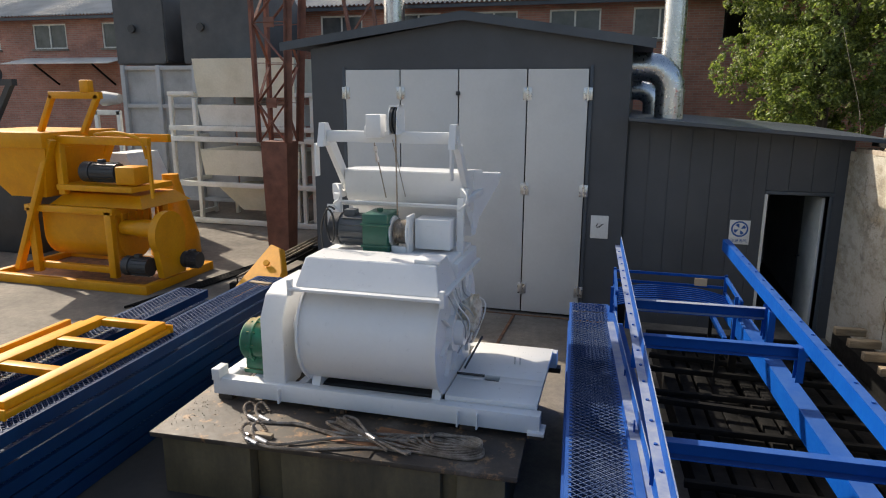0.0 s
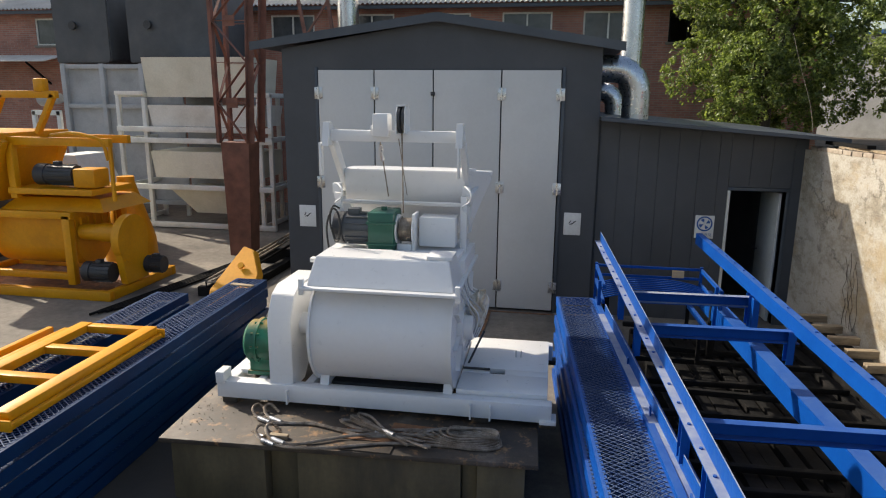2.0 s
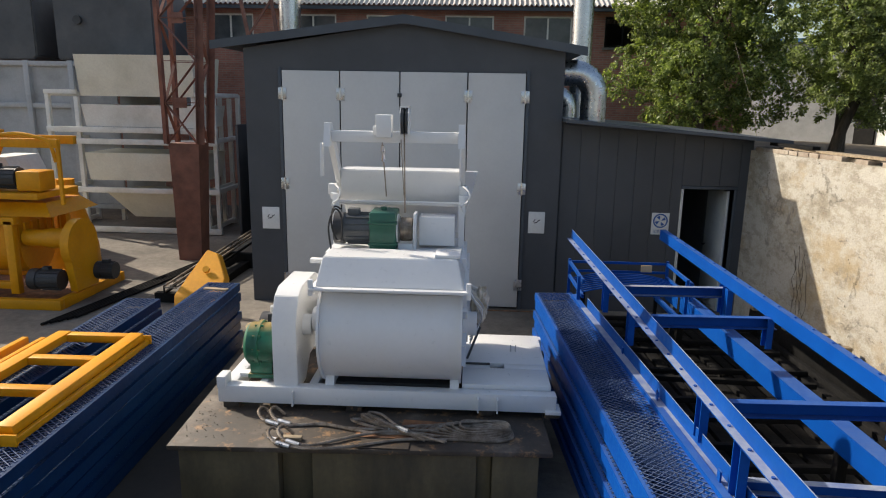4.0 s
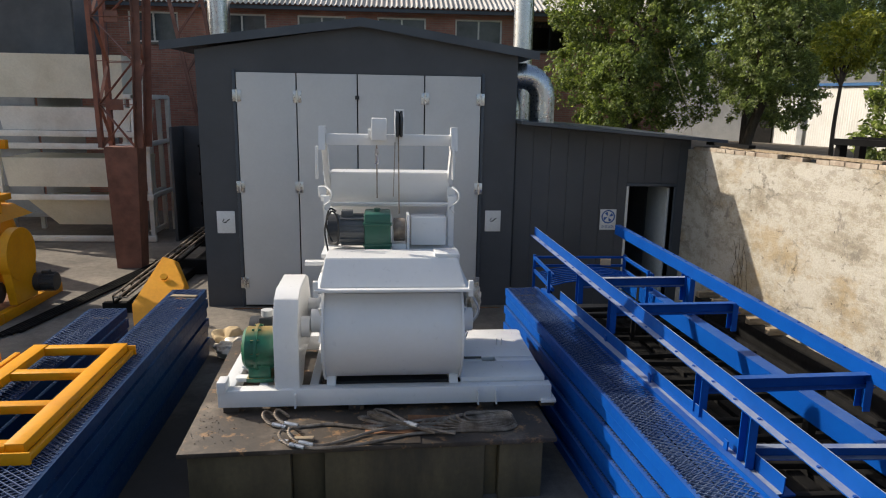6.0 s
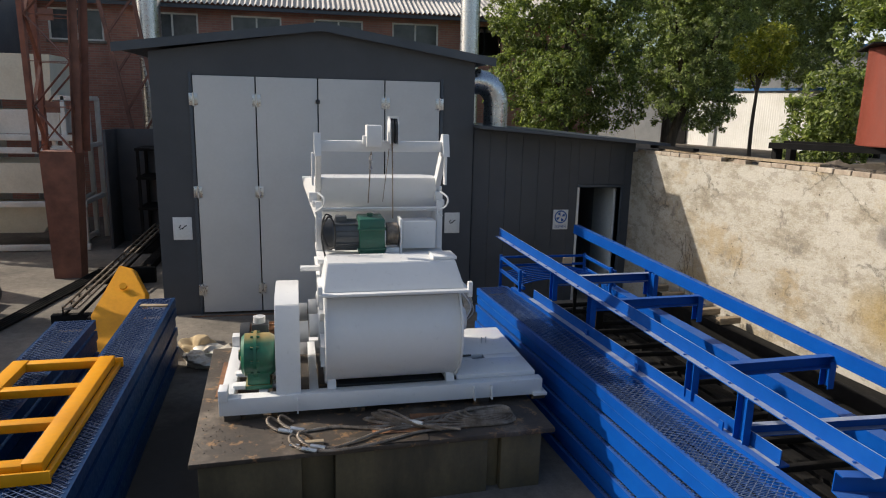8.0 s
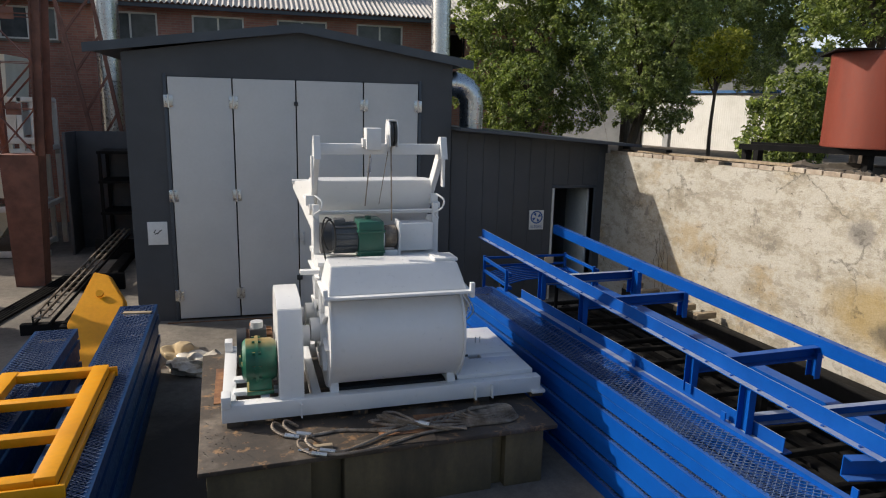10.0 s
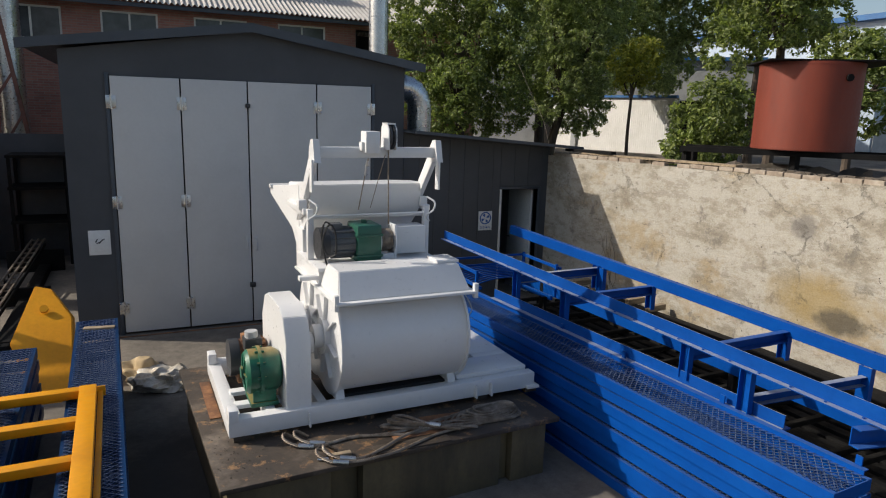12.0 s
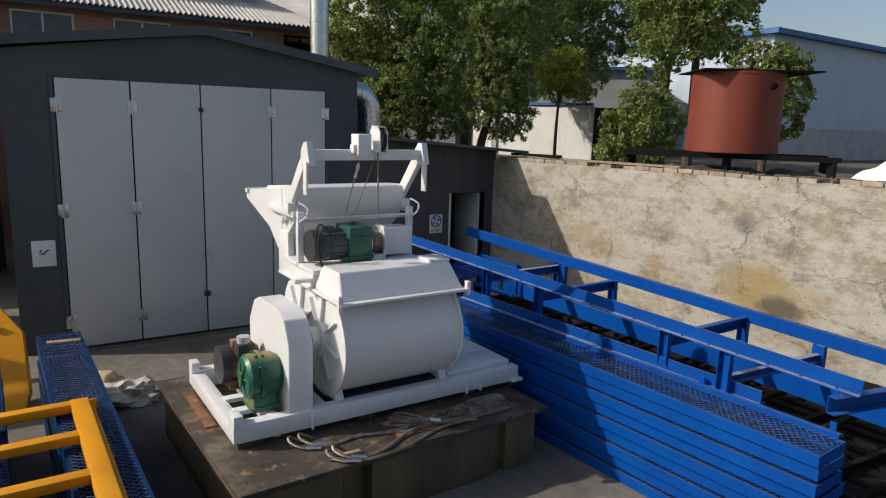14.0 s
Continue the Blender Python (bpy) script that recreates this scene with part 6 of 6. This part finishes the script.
for i in range(27):
    f = i / 26
    row = []
    for j in range(11):
        w = -1.0 + 0.2 * j
        x, y = 3.75 + 2.7 * f + w * 0.68, 8.4 - 3.4 * f + w * 0.60
        h = 0.92 * (1 - w ** 4) * min(1, 5 * f, 5 * (1 - f)) * rb.uniform(0.75, 1.0)
        row.append(bank.verts.new((x, y, 1.88 + h)))
    grid.append(row)
for i in range(26):
    for j in range(10):
        bank.faces.new((grid[i][j], grid[i + 1][j], grid[i + 1][j + 1], grid[i][j + 1]))
solid("soil_bank", bank, SOIL, "low bank of dusty soil under the tank stand", "soil", "structure")
heap = B()
bmesh.ops.create_icosphere(heap, subdivisions=4, radius=0.5)
for v in heap.verts:
    q = v.co.copy()
    f = 1 + 0.18 * noise.noise(q * 4)
    v.co = Vector((q.x * f * 0.9, q.y * f * 1.3, max(0, (q.z + 0.2) * f * 1.55)))
hp = solid("tarpaulin_heap", heap, FENCE_WHITE, "white plastic sheet draped over a heap", "tarpaulin")
hp.location = (5.9, 4.7, 1.9)
solid("plank", bar(B(), (3.02, 9.5, 2.768), (3.26, 6.3, 2.808), 0.14, 0.03), WOOD, "weathered plank lying on the wall", "plank")
solid("plank", bar(B(), (3.00, 10.0, 2.80), (3.02, 8.7, 2.822), 0.10, 0.045), BLACK_STEEL, "dark rotten plank on the wall", "plank")

fence = thing("sheet_fence", (16.3, 21.6, 1.9), "white corrugated sheet fence behind the trees, sunlit", "fence", turn=-70.0)
for k in range(30):
    x = 16.3 - 0.5 * (k + 1)
    bm = B()
    xs = [x + 0.05 * i for i in range(11)]
    v0 = [bm.verts.new((a, 21.6 + (0.008 if i % 2 else 0), 1.9)) for i, a in enumerate(xs)]
    v1 = [bm.verts.new((a, 21.6 + (0.008 if i % 2 else 0), 4.25)) for i, a in enumerate(xs)]
    for i in range(10):
        bm.faces.new((v0[i], v0[i + 1], v1[i + 1], v1[i]))
    part("sheet", bm, FENCE_WHITE, fence, round_off=False)
for k in range(6):
    part("post", box(B(), 16.24 - 3 * k, 16.36 - 3 * k, 21.615, 21.69, 1.9, 4.25), FENCE_WHITE, fence)
part("cap_rail", box(B(), 1.3, 16.3, 21.50, 21.66, 4.25, 4.36), ROOF_BLUE, fence, "blue sheet capping")
part("gate_post", box(B(), 11.15, 11.42, 21.50, 21.59, 1.9, 4.25), GREY_PANEL, fence, "grey steel gate post")
# two black sheets stand in for the shade inside openings of the fence
part("opening_sheet", box(B(), 16.42, 18.3, 21.52, 21.59, 1.9, 4.15), BLACK_STEEL, fence, "black sheet put in for the dark recess at the fence end")
part("opening_sheet", box(B(), 8.3, 9.9, 21.52, 21.59, 1.9, 4.15), BLACK_STEEL, fence, "black sheet put in for a dark doorway in the fence")
wh = thing("greyed_warehouse", (15, 30, 1.9), "white sheet-clad warehouse greyed for its shade, with a blue eave", "building", turn=-42.0)
# white cladding painted grey, so that its partial shade sits in the colour
part("wall", box(B(), 8, 25, 28, 36, 1.9, 6.0), GREY_PANEL, wh)
part("eave", box(B(), 7.8, 25.2, 27.8, 36.2, 6.0, 6.15), ROOF_BLUE, wh)
bb = thing("blue_warehouse", (40, 26, 1.9), "pale blue sheet-clad warehouse with a blue roof edge", "building")
part("wall", extrude_profile(B(), [(27.0, 1.9), (70, 1.9), (70, 7.6), (27.0, 8.1)], 20.4, 40, "y"), BLUE_SHEET, bb)
bm = B()
for xa, xb, za, zb in ((26.6, 70.4, 8.1, 7.6),):
    hexa(bm, [(xa, 20.0, za), (xb, 20.0, zb), (xb, 40.4, zb), (xa, 40.4, za), (xa, 20.0, za + 0.25), (xb, 20.0, zb + 0.25), (xb, 40.4, zb + 0.25), (xa, 40.4, za + 0.25)])
part("roof", bm, ROOF_BLUE, bb)
part("base_band", box(B(), 27.1, 70, 20.34, 20.39, 1.9, 3.6), GREY_PANEL, bb)


# ---- trees ----
def tree(at, trunk_h, crown, mat, seed, size=0.10, r0=0.12, label="", clump=0.17, fill=1.0, limbs=7, kind="tree", lean=(0, 0)):
    """crown: list of (x, y, z, r) lobes in metres from the foot; leaves sit in small domed sprays over the lobes."""
    rnd = random.Random(seed)
    rg = np.random.default_rng(seed)
    at = (at[0], at[1], at[2] - 0.6)
    trunk_h += 0.6
    crown = [(x, y, z + 0.6, r) for x, y, z, r in crown]
    t = thing(kind, at, label, "tree" if kind == "tree" else "bush")
    o = Vector(at)
    bend = Vector((lean[0], lean[1], 0))
    pts = [o, o + bend * 0.35 + Vector((rnd.uniform(-.05, .05), 0, trunk_h * 0.5)), o + bend + Vector((0, 0, trunk_h))]
    part("trunk", tube(B(), smooth_line(pts, 4), [r0 * (1.15 - 0.4 * k / 8) for k in range(9)], 10), BARK, t)
    top = pts[-1]
    for k in range(min(limbs, len(crown))):
        e = o + Vector(crown[k][:3])
        mid = top.lerp(e, 0.5) + Vector((rnd.uniform(-.2, .2), rnd.uniform(-.2, .2), rnd.uniform(0, .25)))
        part("limb", tube(B(), smooth_line([top - Vector((0, 0, 0.1)), mid, e], 4), [r0 * 0.62 * (1 - 0.85 * i / 8) for i in range(9)], 7), BARK, t)
    L = np.array(crown)
    P, D = [], []
    for c in L:
        n = max(5, int(fill * 4 * math.pi * c[3] ** 2 / (clump * clump * 3.0)))
        d = rg.normal(size=(n, 3))
        d /= np.linalg.norm(d, axis=1)[:, None]
        p = c[:3] + d * c[3] * rg.uniform(0.86, 1.16, (n, 1))
        inside = np.zeros(n, bool)
        for q in L:
            if q is not c:
                inside |= np.linalg.norm(p - q[:3], axis=1) < q[3] * 0.80
        keep = ~inside | (rg.random(n) < 0.10)
        P.append(p[keep])
        D.append(d[keep])
    P, D = np.vstack(P), np.vstack(D)
    per = 24
    ax = D * 0.7 + np.array([0, 0, 0.55]) + rg.normal(0, 0.25, D.shape)
    ax /= np.linalg.norm(ax, axis=1)[:, None]
    C, X = np.repeat(P, per, 0), np.repeat(ax, per, 0)
    h = rg.normal(size=C.shape)
    h /= np.linalg.norm(h, axis=1)[:, None]
    flip = np.sum(h * X, axis=1) < -0.15
    h[flip] *= -1
    scale = np.repeat(rg.uniform(0.6, 1.35, (len(P), 1)), per, 0)
    Q = C + h * clump * scale * rg.uniform(0.55, 1.1, (len(C), 1))
    nrm = h * 0.75 + rg.normal(0, 0.42, h.shape) + np.array([0, 0, 0.25])
    nrm /= np.linalg.norm(nrm, axis=1)[:, None]
    a = np.cross(nrm, rg.normal(size=h.shape))
    a /= np.linalg.norm(a, axis=1)[:, None]
    b = np.cross(nrm, a)
    s = size * rg.uniform(0.65, 1.25, (len(C), 1))
    V = np.stack([Q - a * s * 0.55, Q + b * s * 0.27 + nrm * s * 0.05, Q + a * s * 0.55 - nrm * s * 0.10, Q - b * s * 0.27 + nrm * s * 0.05], 1).reshape(-1, 3)
    me = bpy.data.meshes.new("crown")
    me.from_pydata(V.tolist(), [], np.arange(len(V)).reshape(-1, 4).tolist())
    me.materials.append(mat)
    ob = new("crown", me)
    ob.parent = t
    tagged(ob, kind="stuff")
    return t


def lobes(seed, n, cx, cy, z0, z1, rx, r0, r1):
    rnd = random.Random(seed)
    out = [(cx, cy, (z0 + z1) / 2, r1 * 1.1)]
    for k in range(n):
        a = rnd.uniform(0, math.tau)
        f = rnd.uniform(0.45, 1.0)
        h = rnd.uniform(0, 1)
        w = rx * (0.55 + 0.45 * math.sin(math.pi * (0.15 + 0.7 * h)))
        out.append((cx + math.cos(a) * w * f, cy + math.sin(a) * w * f, z0 + (z1 - z0) * h, rnd.uniform(r0, r1)))
    return out


tree((3.75, 16.2, 2.5), 1.0, lobes(1, 84, -0.05, 0, 0.35, 5.2, 1.62, 0.38, 0.72), LEAF_A, 11, 0.088, 0.15, "dense camphor tree with bright yellow-green sunlit leaves", clump=0.135)
tree((7.9, 18.2, 2.5), 1.2, lobes(2, 80, 0.35, 0, 0.9, 5.8, 1.60, 0.40, 0.75), LEAF_B, 12, 0.092, 0.15, "dense dark green tree with low spreading crown", clump=0.14, lean=(0.5, 0.0))
tree((9.9, 21.9, 2.5), 3.0, lobes(3, 90, 3.1, -0.5, 2.7, 7.5, 3.0, 0.55, 0.95), LEAF_B, 13, 0.11, 0.17, "tall dark green tree before the fence line", clump=0.17)
tree((8.3, 14.8, 2.5), 1.5, lobes(4, 13, 0, 0, 1.75, 2.75, 0.58, 0.20, 0.34), LEAF_C, 14, 0.10, 0.05, "slender young tree with small yellow-green crown", clump=0.13, limbs=5)
tree((9.8, 11.4, 2.5), 2.7, lobes(5, 34, -0.5, 0, 3.1, 6.2, 1.55, 0.35, 0.62) + [(-1.5, 0.2, 2.5, 0.42), (-1.2, 0.5, 2.0, 0.35), (-0.9, 0.1, 2.6, 0.36)], LEAF_A, 15, 0.12, 0.12, "tall tree with open crown and visible limbs", fill=0.8)
tree((8.0, 8.1, 2.5), 1.2, lobes(6, 14, 0, 0, 0.8, 2.35, 0.48, 0.24, 0.38), LEAF_A, 16, 0.11, 0.08, "green tree standing behind the red tank", clump=0.13)
tree((6.95, 10.4, 2.5), 0.3, lobes(7, 22, 0, 0, 0.15, 1.5, 0.85, 0.26, 0.42), LEAF_A, 17, 0.10, 0.05, "low bushy green shrub beside the tank", clump=0.13, kind="shrub")
tree((16.0, 17.5, 2.5), 3.2, lobes(8, 40, 0, 0, 3.9, 7.0, 2.2, 0.4, 0.75), LEAF_A, 18, 0.12, 0.15, "broad green tree before the shade-greyed warehouse", fill=0.8, clump=0.20)

wire = solid("hanging_wire", tube(B(), smooth_line([(2.98, 10.6, 2.86), (2.95, 10.8, 3.3), (2.90, 11.2, 3.8), (2.86, 11.7, 4.4)], 5), 0.003, 5), STEEL_ROPE, "thin slack wire rising from annex roof corner", "wire")

rr = random.Random(44)
bm = B()
for k in range(620):
    y = rr.uniform(-1.0, 10.0)
    x = wall_x(y) + rr.uniform(0.08, 0.22)
    r = rr.uniform(0.015, 0.045)
    z = 2.72 + (10.3 - y) * 0.012
    hexa(bm, [(x + r * a * rr.uniform(0.6, 1.2), y + r * b * rr.uniform(0.6, 1.6), z + r * c * rr.uniform(0.5, 1.0)) for c in (0, 1) for a, b in ((-1, -1), (1, -1), (1, 1), (-1, 1))])
solid("rubble", bm, SOIL, "broken brick and mortar rubble along the wall top", "rubble", "stuff")
tw = thing("dry_vine", (wall_x(8.5) - 0.02, 8.5, 0.9), "thin dry vine stems clinging to the wall", "vine")
for k in range(5):
    y0 = 8.35 + 0.07 * k
    pts = []
    for q in range(7):
        yq = y0 + rr.uniform(-0.05, 0.05) + 0.02 * q
        pts.append((wall_x(yq) - 0.010, yq, 0.6 + (0.13 + 0.012 * (k % 3)) * q))
    part("stem", tube(B(), smooth_line(pts, 4), 0.0028, 5), BARK, tw)
